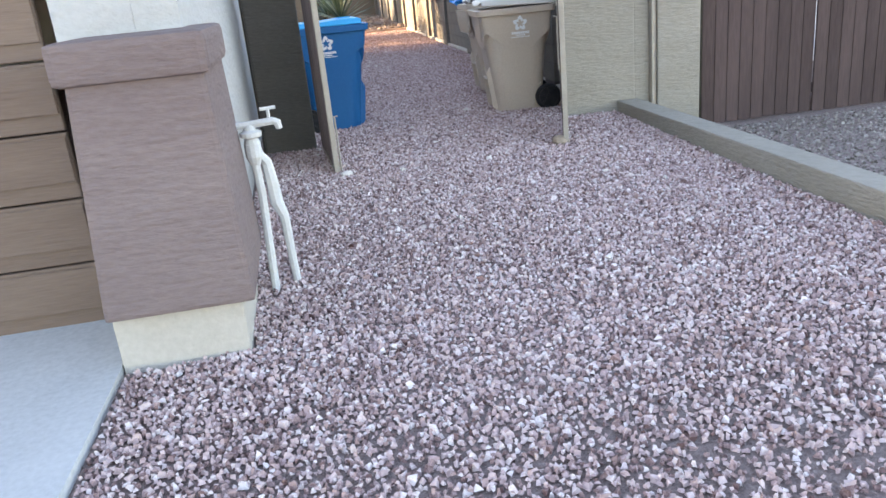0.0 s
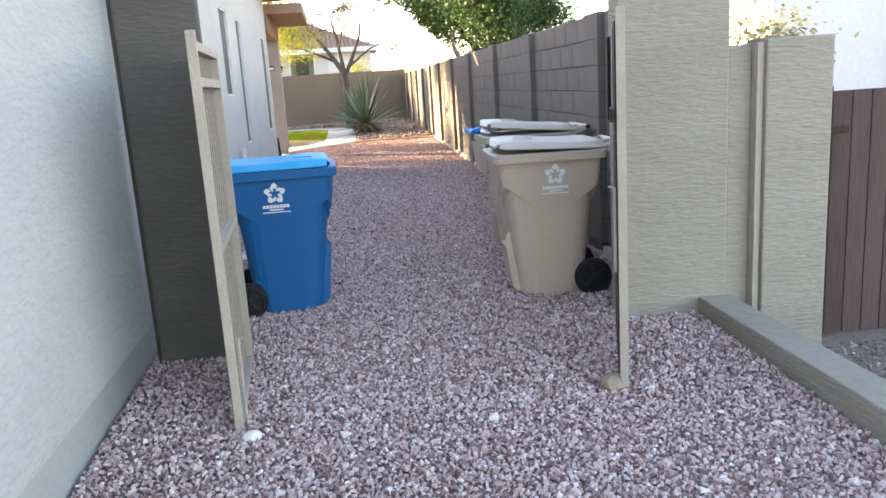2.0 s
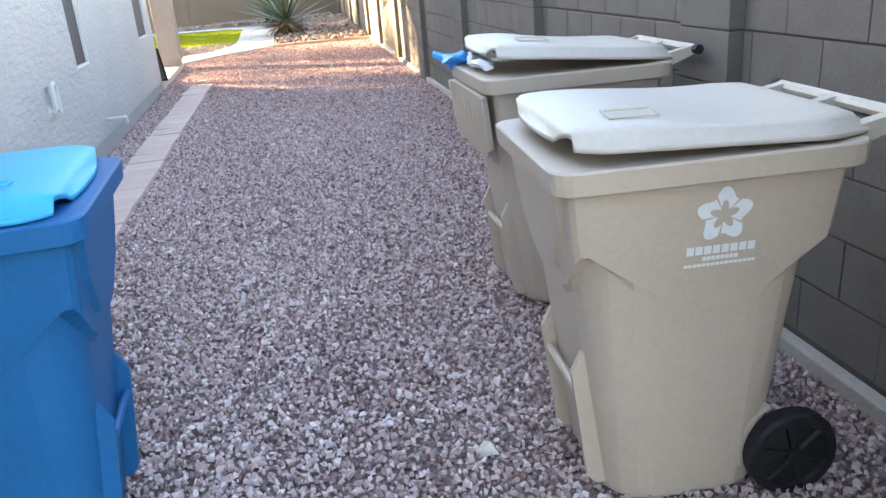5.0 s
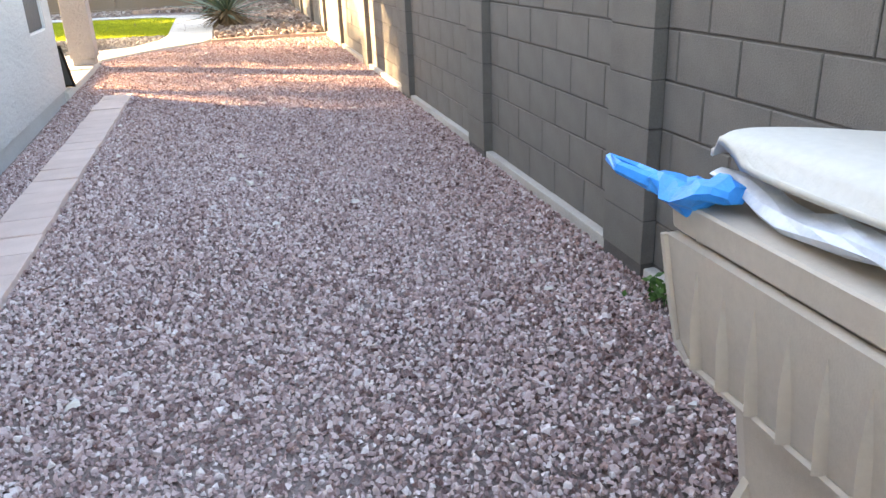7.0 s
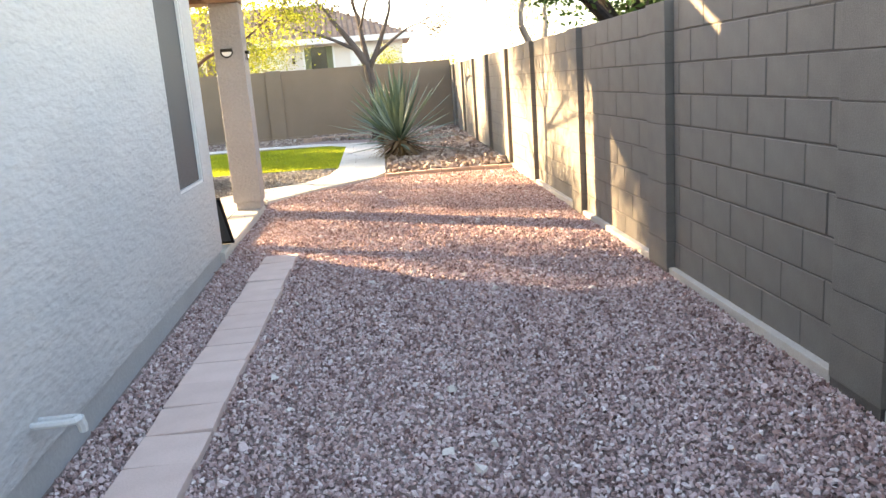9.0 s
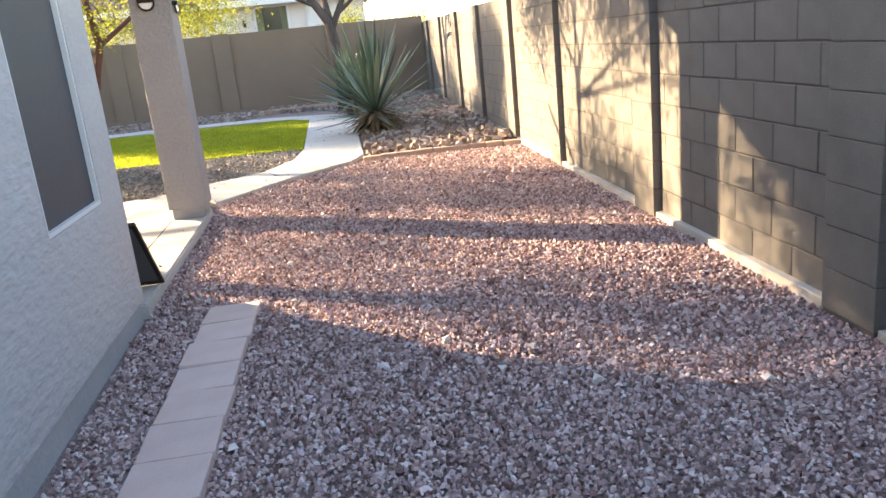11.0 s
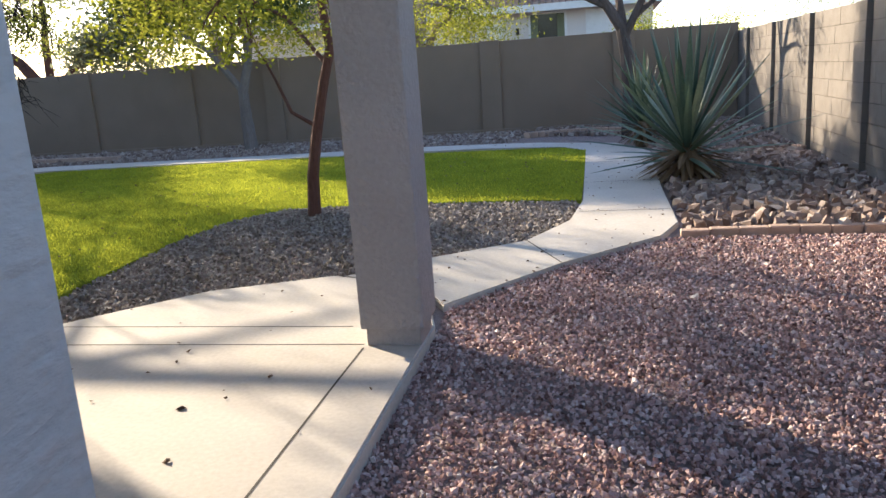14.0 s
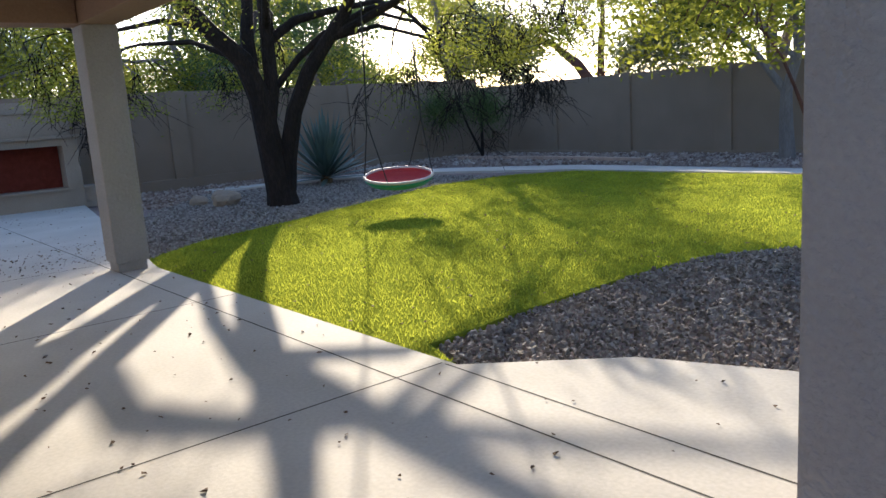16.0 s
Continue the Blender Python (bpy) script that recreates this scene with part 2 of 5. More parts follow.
def slab(outline, z0, z1, bevel=0.0):
    """A flat piece with that outline (counter-clockwise); z0 and z1 are thickness below and height above, or functions."""
    if sum(a[0] * b[1] - b[0] * a[1] for a, b in zip(outline, outline[1:] + outline[:1])) < 0:
        outline = outline[::-1]
    bm = bmesh.new()
    top = [bm.verts.new((x, y, z1(x, y) if callable(z1) else z1)) for x, y in outline]
    low = [bm.verts.new((x, y, z0(x, y) if callable(z0) else z0)) for x, y in outline]
    f = bm.faces.new(top)
    k = len(top)
    for i in range(k):
        bm.faces.new((top[i], low[i], low[(i + 1) % k], top[(i + 1) % k]))
    if bevel:
        bmesh.ops.bevel(bm, geom=list(f.edges), offset=bevel, segments=2, affect="EDGES")
    bmesh.ops.triangulate(bm, faces=[q for q in bm.faces if len(q.verts) > 4])
    return bm


def raw_mesh(name, verts, faces, mat):
    """A mesh from numpy arrays, for a great many small pieces."""
    me = bpy.data.meshes.new(name)
    k = faces.shape[1]
    me.vertices.add(len(verts))
    me.vertices.foreach_set("co", verts.astype(np.float32).ravel())
    me.loops.add(faces.size)
    me.loops.foreach_set("vertex_index", faces.astype(np.int32).ravel())
    me.polygons.add(len(faces))
    me.polygons.foreach_set("loop_start", np.arange(0, faces.size, k, dtype=np.int32))
    me.polygons.foreach_set("loop_total", np.full(len(faces), k, dtype=np.int32))
    me.polygons.foreach_set("use_smooth", np.zeros(len(faces), dtype=bool))
    me.update(calc_edges=True)
    me.materials.append(mat)
    return new(name, me)


def ground_z(y):
    return np.interp(y, [0, 5, 7, 12, 18, 20, 24, 33.5, 60], [-.06, 0, .045, .075, .12, .135, .16, .2, .2])


def gz(x, y):
    return float(ground_z(y))


def inside(px, py, outline):
    """Which of the points lie in the outline."""
    ok = np.zeros(len(px), bool)
    n = len(outline)
    for i in range(n):
        (x0, y0), (x1, y1) = outline[i], outline[(i + 1) % n]
        if y0 == y1:
            continue
        cross = ((y0 > py) != (y1 > py)) & (px < (x1 - x0) * (py - y0) / (y1 - y0) + x0)
        ok ^= cross
    return ok


rng = np.random.default_rng(7)


def stones(name, px, py, pz, size, mat, flat=0.6):
    """Angular broken stones at the places: ridged wedges and flat-topped chips in equal shares."""
    n = len(px)
    wedge = np.array([(-1, -1, -1), (1, -1, -1), (1, 1, -1), (-1, 1, -1), (-.6, .1, 1), (.6, -.1, 1)], float)
    wedge_tri = np.array([(0, 1, 5), (0, 5, 4), (1, 2, 5), (2, 3, 4), (2, 4, 5), (3, 0, 4)])
    chip = np.array([(-1, -.9, -1), (1.1, -.7, -1), (-.1, 1.2, -1), (-.75, -.7, 1), (.85, -.5, 1), (-.1, .9, 1)], float)
    chip_tri = np.array([(3, 4, 5), (0, 1, 4), (0, 4, 3), (1, 2, 5), (1, 5, 4), (2, 0, 3), (2, 3, 5)])
    kind = np.arange(n) % 2
    v = np.where(kind[:, None, None] == 0, wedge[None], chip[None]) * (1 + rng.uniform(-.55, .25, (n, 6, 3)))
    s = size[:, None] * rng.uniform(.6, 1.3, (n, 3))
    s[:, 2] *= flat
    v *= s[:, None, :] * .5
    a, b = rng.uniform(0, 2 * np.pi, n), rng.normal(0, .35, n)
    cb, sb = np.cos(b)[:, None], np.sin(b)[:, None]
    y, z = v[..., 1] * cb - v[..., 2] * sb, v[..., 1] * sb + v[..., 2] * cb
    ca, sa = np.cos(a)[:, None], np.sin(a)[:, None]
    x, y = v[..., 0] * ca - y * sa, v[..., 0] * sa + y * ca
    out = np.stack([x + px[:, None], y + py[:, None], z + pz[:, None]], -1).reshape(-1, 3)
    first = 6 * np.arange(n)[:, None, None]
    faces = np.concatenate([(wedge_tri[None] + first[kind == 0]).reshape(-1, 3), (chip_tri[None] + first[kind == 1]).reshape(-1, 3)])
    return raw_mesh(name, out, faces, mat)


def scatter(outline, spacing):
    xs, ys = [p[0] for p in outline], [p[1] for p in outline]
    gx, gy = np.meshgrid(np.arange(min(xs), max(xs), spacing), np.arange(min(ys), max(ys), spacing))
    px, py = gx.ravel() + rng.uniform(-.5, .5, gx.size) * spacing, gy.ravel() + rng.uniform(-.5, .5, gx.size) * spacing
    ok = inside(px, py, outline)
    return px[ok], py[ok]


# the house stands turned by 1.4 degrees against the block wall
HOUSE = pose(0, 0, 0, 0, 0, 1.4)


def hw(x, y):
    p = HOUSE @ Vector((x, y, 0))
    return (p.x, p.y)


# ---- the ground ----
bm = bmesh.new()
gxs = [-600, -60, -22, -12, -6, -1, 1, 2.78, 2.8, 6, 12, 60, 600]
gys = [-600, -60, -8, 0, 2.5, 5, 7, 7.02, 9, 12, 15, 18, 20, 24, 33.5, 60, 600]
grid = [[bm.verts.new((x, y, gz(x, y) - .012 if x < 2.79 else (-.22 if y < 7.01 else -.1))) for x in gxs] for y in gys]
for j in range(len(gys) - 1):
    for i in range(len(gxs) - 1):
        bm.faces.new((grid[j][i], grid[j][i + 1], grid[j + 1][i + 1], grid[j + 1][i]))
tagged(mesh_ob("ground", bm, GROUND), "brown gravelly soil of the yard", "ground", kind="structure")

# concrete: drive, patio, winding path
drive = [(-0.93, -6), (-0.94, 2.9), (-0.99, 3.62), (-6.5, 3.62), (-6.5, -6)]
tagged(mesh_ob("driveway", slab(drive, -.3, lambda x, y: gz(x, y) + .02 + max(0, y - 2.5) * .02, .012), DRIVE), "grey broom-finished concrete driveway slab", "driveway", kind="structure")

PATIO_Z = .2
patio = [hw(-.43, 17.42), hw(-.43, 20.3), (-1.15, 21.05), (-1.9, 21.36), (-2.7, 21.0), (-3.35, 20.25), hw(-7.6, 20.32), hw(-9.0, 20.6), hw(-16.2, 21.9), hw(-16.2, 17.42)]
tagged(mesh_ob("patio", slab(patio, 0, PATIO_Z, .012), CONCRETE), "pale concrete patio slab with cut joints", "patio", kind="structure")
path = [(-1.16, 21.06), (-.97, 20.72), (-.3, 21.7), (.45, 22.5), (.62, 23.0), (.6, 24.8), (.66, 28.2), (.2, 29.6), (-1.2, 30.3), (-3, 30.55), (-5.7, 30.4), (-11.4, 30.3), (-14.5, 29.1), (-16.2, 26.9), (-16.9, 24.0), (-16.3, 24.0), (-15.6, 26.6), (-13.9, 28.4), (-10.9, 29.5), (-5.5, 29.72), (-2, 29.75), (-.7, 29.4), (-.3, 28.8), (-.22, 24.2), (-.3, 23.2), (-.62, 22.42), (-1.27, 21.95), (-1.85, 21.42)]
tagged(mesh_ob("garden_path", slab(path, 0, lambda x, y: gz(x, y) + .035, .01), CONCRETE), "pale concrete path winding round the lawn", "path", kind="structure")
# cut joints of the patio
bm = bmesh.new()
for a, b in ((hw(-.74, 17.45), hw(-.74, 19.93)), (hw(-2.96, 17.45), hw(-2.95, 20.3)), (hw(-15, 19.98), hw(-.75, 19.98)), (hw(-2.92, 20.3), hw(-.9, 20.27)), (hw(-5.7, 17.45), hw(-5.7, 20.3)), (hw(-8.4, 17.45), hw(-8.4, 20.4))):
    a, b = Vector((*a, PATIO_Z + .001)), Vector((*b, PATIO_Z + .001))
    s = (b - a).normalized().cross(Vector((0, 0, 1))) * .006
    bm.faces.new([bm.verts.new(p) for p in (a - s, b - s, b + s, a + s)])
for a, b in (((-.62, 22.42), (-.3, 21.7)), ((-.25, 23.6), (.6, 23.6)), ((-.25, 25.4), (.62, 25.4)), ((-.27, 27.2), (.64, 27.2))):
    a, b = Vector((*a, gz(*a) + .0365)), Vector((*b, gz(*b) + .0365))
    s = (b - a).normalized().cross(Vector((0, 0, 1))) * .006
    bm.faces.new([bm.verts.new(p) for p in (a - s, b - s, b + s, a + s)])
tagged(mesh_ob("slab_joints", bm, JOINT), "dark control joints cut in the concrete", "joint", kind="structure")

lawn = [(-3.4, 20.31), (-3.86, 20.45), (-3.95, 21.3), (-4.0, 22.7), (-3.9, 23.6), (-3.5, 24.25), (-2.0, 24.38), (-.9, 24.36), (-.24, 24.25), (-.3, 28.75), (-.75, 29.35), (-5.4, 29.6), (-10.6, 29.3), (-11.5, 28.3), (-11.6, 26.5), (-10.7, 24.2), (-10.1, 22.8), (-9.6, 21.2), (-9.1, 20.5), hw(-8.2, 20.36), hw(-7.6, 20.33)]
tagged(mesh_ob("lawn", slab(lawn, 0, lambda x, y: gz(x, y) + .03), LAWN), "bright green short-cut lawn", "lawn", kind="structure")


# ---- the house ----
def wall_with_openings(y0, y1, z0, z1, x_out, thick, holes):
    """An upright wall along y, its outer face at x_out, with openings (y0, y1, z0, z1) that go right through."""
    ys = sorted({y0, y1, *[h[0] for h in holes], *[h[1] for h in holes]})
    zs = sorted({z0, z1, *[h[2] for h in holes], *[h[3] for h in holes]})
    bm = bmesh.new()
    for a, b in zip(ys, ys[1:]):
        for c, d in zip(zs, zs[1:]):
            if not any(h[0] <= a and b <= h[1] and h[2] <= c and d <= h[3] for h in holes):
                add_box(bm, x_out - thick, x_out, a, b, c, d)
    bmesh.ops.remove_doubles(bm, verts=bm.verts, dist=1e-4)
    bm.verts.index_update()
    seen = {}
    for f in bm.faces:
        seen.setdefault(tuple(sorted(v.index for v in f.verts)), []).append(f)
    bmesh.ops.delete(bm, geom=[f for fs in seen.values() if len(fs) > 1 for f in fs], context="FACES")
    return bm


WINDOWS = [(11.36, 11.98, 1.53, 2.5), (12.8, 13.3, .9, 2.5), (16.2, 17.02, .9, 2.5)]
HX = -.44
w = mesh_ob("wall_side", wall_with_openings(3.4, 17.4, .24, 3.2, HX, .18, WINDOWS), STUCCO)
w.matrix_world = HOUSE
tagged(w, "pale textured stucco side wall of the house", "wall", kind="structure")
w = mesh_ob("stem_wall", box(HX - .2, HX - .022, 3.42, 17.38, -.2, .24), STEM)
w.matrix_world = HOUSE
tagged(w, "grey painted concrete stem wall under the stucco", "wall", kind="structure")
for name, b in (("wall_rear", box(-12, HX - .182, 17.2, 17.398, 0, 3.2)), ("wall_front", box(-.93, HX - .182, 3.402, 3.55, .1, 3.2)), ("wall_garage", box(-9, -.932, 3.3, 3.5, 2.2, 3.2)), ("wall_far", box(-12.2, -12, 3.5, 17.4, 0, 3.2))):
    w = mesh_ob(name, b, STUCCO)
    w.matrix_world = HOUSE
    tagged(w, "pale textured stucco wall of the house", "wall", kind="structure")
w = mesh_ob("ceiling", box(-12.4, -.12, 2.9, 17.6, 3.202, 3.34), BEAM)
w.matrix_world = HOUSE
tagged(w, "brown eave and roof deck of the house", "roof", kind="structure")
for i, (a, b, c, d) in enumerate(WINDOWS):
    win = thing("window_%d" % (i + 1), HOUSE @ pose(HX, (a + b) / 2, c), "narrow dark sunscreened window recessed in pale stucco", "window", kind="structure")
    h, k = (b - a) / 2, d - c
    bm = box(-.06, -.005, -h + .001, -h + .022, .001, k - .001)
    for q in ((h - .022, h - .001, .001, k - .001), (-h + .022, h - .022, .001, .022), (-h + .022, h - .022, k - .022, k - .001)):
        add_box(bm, -.06, -.005, *q)
    part("frame", bm, FRAME, win, "pale painted window frame")
    part("screen", box(-.04, -.03, -h + .02, h - .02, .02, k - .02), SCREEN, win, "dark grey woven sun screen")

# garage door: brown sections with grooves
door = thing("garage_door", HOUSE @ pose(0, 3.46, 0), "brown wood-look sectional garage door, closed", "garage door")
zs = [.01 + .292 * i for i in range(8)]
for a, b in zip(zs, zs[1:]):
    bm = box(-6.2, -1.0, 0, .04, a + .004, b - .004, .008)
    add_box(bm, -6.195, -1.005, -.012, .001, a + .075, b - .02, .006)
    part("panel", bm, GARAGE, door)
part("bottom_seal", box(-6.2, -1.0, .002, .035, -.02, .004), BLACK, door, "black rubber seal")

# pier at the garage corner
pier = thing("pier", HOUSE @ pose(0, 0, 0), "mauve-brown stucco pier with a projecting cap", "pier")
part("plinth", box(-.865, -.36, 2.95, 3.66, -.25, .22, .008), BASE, pier, "pale painted concrete plinth")
shaft = box(-.875, -.3, 2.885, 3.7, .215, 1.12, .02)
for v in shaft.verts:
    u = max(0, v.co.z - .215) / .9
    v.co.x += .055 * u if v.co.x < -.6 else -.035 * u
    v.co.y += .05 * u if v.co.y < 3.2 else 0
part("shaft", shaft, PIER, pier)
part("cap", box(-.86, -.31, 2.905, 3.715, 1.1, 1.255, .03), PIER, pier)

# patio cover
def column(name, x0, y0):
    c = thing(name, HOUSE @ pose(x0 + .165, y0 + .165, PATIO_Z), "square grey-tan stucco patio column", "column", "patio columns")
    part("plinth", box(-.145, .145, -.145, .145, 0, .1, .006), COLUMN, c)
    part("shaft", box(-.17, .17, -.17, .17, .095, 2.44, .015), COLUMN, c)
    return c


column("patio_column", -.745, 19.94)
column("patio_column", -7.99, 19.95)
for name, b, mt in (("patio_beam", box(-8.0, -.4, 19.93, 20.28, 2.64, 2.98, .01), BEAM), ("patio_beam", box(-.75, -.4, 17.42, 19.92, 2.64, 2.98, .01), BEAM), ("patio_beam", box(-8.0, -7.65, 17.42, 19.92, 2.64, 2.98, .01), BEAM), ("patio_roof", box(-8.4, .25, 17.62, 20.75, 2.985, 3.16), BEAM)):
    w = mesh_ob(name, b, mt)
    w.matrix_world = HOUSE
    tagged(w, "brown painted stucco beam of the patio cover", "beam" if "beam" in name else "roof", kind="structure")


def sconce(m):
    s = thing("wall_lamp", m, "small black half-round step light on the column", "lamp", "column lamps")
    ring = [(.055 * math.cos(a), 0, .055 * math.sin(a)) for a in np.linspace(0, -math.pi, 13)]
    outer = [(p[0] * 1.2, 0, p[2] * 1.2) for p in ring]
    bm = loft([[(x, -.03, z) for x, y, z in ring], [(x, .0, z) for x, y, z in ring]])
    part("lens", bm, LENS, s, "frosted white glass")
    part("hood", box(-.068, .068, -.045, 0, -.004, .032, .004), BRONZE, s)
    part("rim", tube([(x, -.02, z) for x, y, z in outer], .008, 6), BRONZE, s)


sconce(HOUSE @ pose(-.6, 19.934, 2.09))
sconce(HOUSE @ pose(-.409, 20.1, 2.06, 0, 0, 90))

# a framed screen leaning on the rear wall
scr = thing("leaning_screen", HOUSE @ pose(-.71, 17.85, PATIO_Z + .009, 41, 0, 0), "dark slate panel in a black frame leaning on the house wall", "panel")
bm = box(-.55, .3, -.012, .012, 0, .03)
for q in ((-.55, .3, .615, .64), (-.55, -.525, .03, .615), (.275, .3, .03, .615)):
    add_box(bm, q[0], q[1], -.012, .012, q[2], q[3])
part("frame", bm, BRONZE, scr)
part("pane", box(-.525, .275, -.004, .004, .03, .615), SCREENPANE, scr)
part("bottom_trim", box(-.52, .27, .0125, .016, .006, .016), FRAME, scr, "thin pale metal trim")

# ---- block wall ----
WX = 2.7
WALL_TOP, COURSE, LEN = 2.0, .208, .4
PIL = [8.75, 11.18, 13.48, 15.92, 18.36, 20.85, 22.98, 25.3, 27.6, 30.0, 32.3]   # pilaster middles
wall_e = thing("wall_east", pose(WX, 0, 0), "grey concrete block garden wall with pilasters and mortar joints", "wall", kind="structure")
part("core", box(-.005, .17, 6.98, 33.5, -.3, WALL_TOP - .012), MORTAR, wall_e)


def block_mesh(name, ln, depth=.025, hgt=COURSE):
    bm = box(0, depth, .003, ln - .003, .0045, hgt - .0045)
    bmesh.ops.bevel(bm, geom=[e for e in bm.edges if all(v.co.x < .001 for v in e.verts)], offset=.004, segments=1, affect="EDGES")
    me = bpy.data.meshes.new(name)
    bm.to_mesh(me)
    bm.free()
    me.materials.append(BLOCK)
    return me


def joined(meshes, name, mat, parent):
    """One mesh from many placed boxes (x0, x1, y0, y1, z0, z1)."""
    b = np.array(meshes, float)
    idx = np.array([(0, 2, 4), (1, 2, 4), (1, 3, 4), (0, 3, 4), (0, 2, 5), (1, 2, 5), (1, 3, 5), (0, 3, 5)])
    v = b[:, idx].reshape(-1, 3)
    q = np.array([(0, 3, 2, 1), (4, 5, 6, 7), (0, 1, 5, 4), (1, 2, 6, 5), (2, 3, 7, 6), (3, 0, 4, 7)])
    f = (q[None] + 8 * np.arange(len(b))[:, None, None]).reshape(-1, 4)
    ob = raw_mesh(name, v, f, mat)
    ob.parent = parent
    return ob


BM = {}
rest = []
n_parts = 0
courses = [WALL_TOP - COURSE * (i + 1) for i in range(10)]
for i, z in enumerate(courses):
    if z < -.05:
        continue
    for (p, q) in zip([6.75] + PIL, PIL + [33.7]):
        y, end = p + .2, q - .2
        first = .345 if i % 2 == 0 else .145
        start = True
        while y < end - .03:
            ln = first if start else LEN
            start = False
            ln = min(ln, end - y)
            key = round(ln, 3)
            if 8.9 < y < 17.4 and n_parts < 290:
                if key not in BM:
                    BM[key] = block_mesh("block", key)
                o = new("block", BM[key])
                o.parent, o.location = wall_e, (-.012 + random.uniform(-.0015, .0015), y, z)
                n_parts += 1
            else:
                rest.append((-.012 + random.uniform(-.0015, .0015), .03, y + .003, y + ln - .003, z + .0045, z + COURSE - .0045))
            y += ln
tagged(joined(rest, "further_blocks", BLOCK, wall_e), kind="stuff")
for y in PIL:
    p = new("pilaster")
    p.parent, p.location = wall_e, (0, y, 0)
    for i, z in enumerate(courses):
        if z < -.05:
            continue
        bm = box(-.07, .15, -.19, .19, z + .003, z + COURSE - .003, .004)
        o = part("pilaster_block", bm, BLOCK, p)
    part("joint_fill", box(-.065, .14, -.185, .185, 0, WALL_TOP - .01), MORTAR, p)
for p, q in zip([6.8] + PIL, PIL + [33.5]):
    zt = gz(0, (p + q) / 2)
    part("footing", box(-.06, .02, p + .2, q - .2, -.2, zt + .055, .008), FOOTING, wall_e, "pale concrete footing")

# ---- back and left walls ----
wall_n = thing("wall_north", pose(0, 33.4, 0), "brown painted smooth block garden wall with pilasters", "wall", kind="structure")
part("panel", box(-18.4, 2.68, 0, .17, -.2, 2.16, .006), BACKWALL, wall_n)
for x in (-15.1, -12.6, -9.85, -7.6, -5.1, -2.45, .4):
    part("pilaster", box(x - .22, x + .22, -.07, .06, -.2, 2.18, .008), BACKWALL, wall_n)
part("footing", box(-18.2, 2.6, -.09, .0, -.2, .27, .01), BACKWALL, wall_n)
wall_w = thing("wall_west", pose(-18.2, 0, 0), "brown painted smooth block garden wall with pilasters", "wall", kind="structure")
part("panel", box(-.17, 0, 12, 33.4, -.2, 2.42, .006), BACKWALL, wall_w)
for y in (14.5, 17.2, 19.6, 24.1, 26.6, 29.0, 31.4):
    part("pilaster", box(-.06, .07, y - .22, y + .22, -.2, 2.44, .008), BACKWALL, wall_w)
part("footing", box(0, .09, 12, 33.3, -.2, .42, .01), BACKWALL, wall_w)

# ---- the gate and its walls ----
for name, b, lab in (("gate_post", box(-.552, -.11, 6.8, 6.87, -.2, 2.4, .015), "tall dark brown stucco gate wall beside the house"), ("gate_post", box(2.19, 2.86, 6.8, 6.975, -.25, 2.4, .015), "tall tan stucco gate wall above the kerb"), ("neighbour_wall", box(2.862, 3.0, 6.815, 6.97, -.3, 1.63, .006), "low tan stucco wall"), ("neighbour_wall", box(3.045, 3.455, 6.72, 6.97, -.3, 1.66, .012), "tan stucco pilaster beside a brown gate")):
    tagged(mesh_ob(name, b, GATEWALL if "beside the house" in lab else POST), lab, "wall", kind="structure")
tagged(mesh_ob("wall_joint_pole", box(3.003, 3.042, 6.75, 6.96, -.2, 1.64, .004), GATESTEEL), "painted metal post set in the wall joint", "post", kind="structure")
# solid dark strip closes the gap here; its colour stands in for the shade
tagged(mesh_ob("wall_joint", box(-.57, -.554, 6.81, 6.86, 0, 2.4), JOINT), "dark strip painting the shade in the gap between gate wall and house", "joint", kind="structure")
bm = bmesh.new()
add_box(bm, 2.68, 2.88, -6, 6.8, -.4, .14, .012)
tagged(mesh_ob("kerb", bm, POST), "low tan painted kerb wall along the gravel", "kerb", kind="structure")


def gate_leaf(m, label, boards=GATEWOOD):
    """A leaf .94 long from its hinge at the origin along -y, boards behind a steel frame (frame at +x)."""
    g = thing("gate_leaf", m, label, "gate", "side gate leaves")
    L, T, s = .94, 1.76, .04
    part("hinge_stile", box(-.02, .02, -s, 0, .03, T, .003), GATESTEEL, g)
    part("lock_stile", box(-.02, .02, -L, -L + s, .03, T + .04, .003), GATESTEEL, g)
    for z in (.03, .84, 1.57, 1.72):
        part("rail", box(-.018, .018, -L + s, -s, z, z + s, .003), GATESTEEL, g)
    n = 9
    wd = (L - 2 * s) / n
    for i in range(n):
        y = -L + s + i * wd
        part("board", box(-.027, -.0185, y + .0115, y + wd - .0115, .08 + random.uniform(0, .01), 1.745, .002), boards, g)
        # pale strip added in each gap so that it reads as a bright line
        if i:
            part("gap_strip", box(-.0184, -.012, y - .003, y + .003, .075, 1.72), GATESTEEL, g, "thin pale strip added for the bright gap between boards")
    part("hinge", tube([(.0, .012, .3), (.0, .012, .42)], .014, 8), GATESTEEL, g)
    part("hinge", tube([(.0, .012, 1.4), (.0, .012, 1.52)], .014, 8), GATESTEEL, g)
    return g


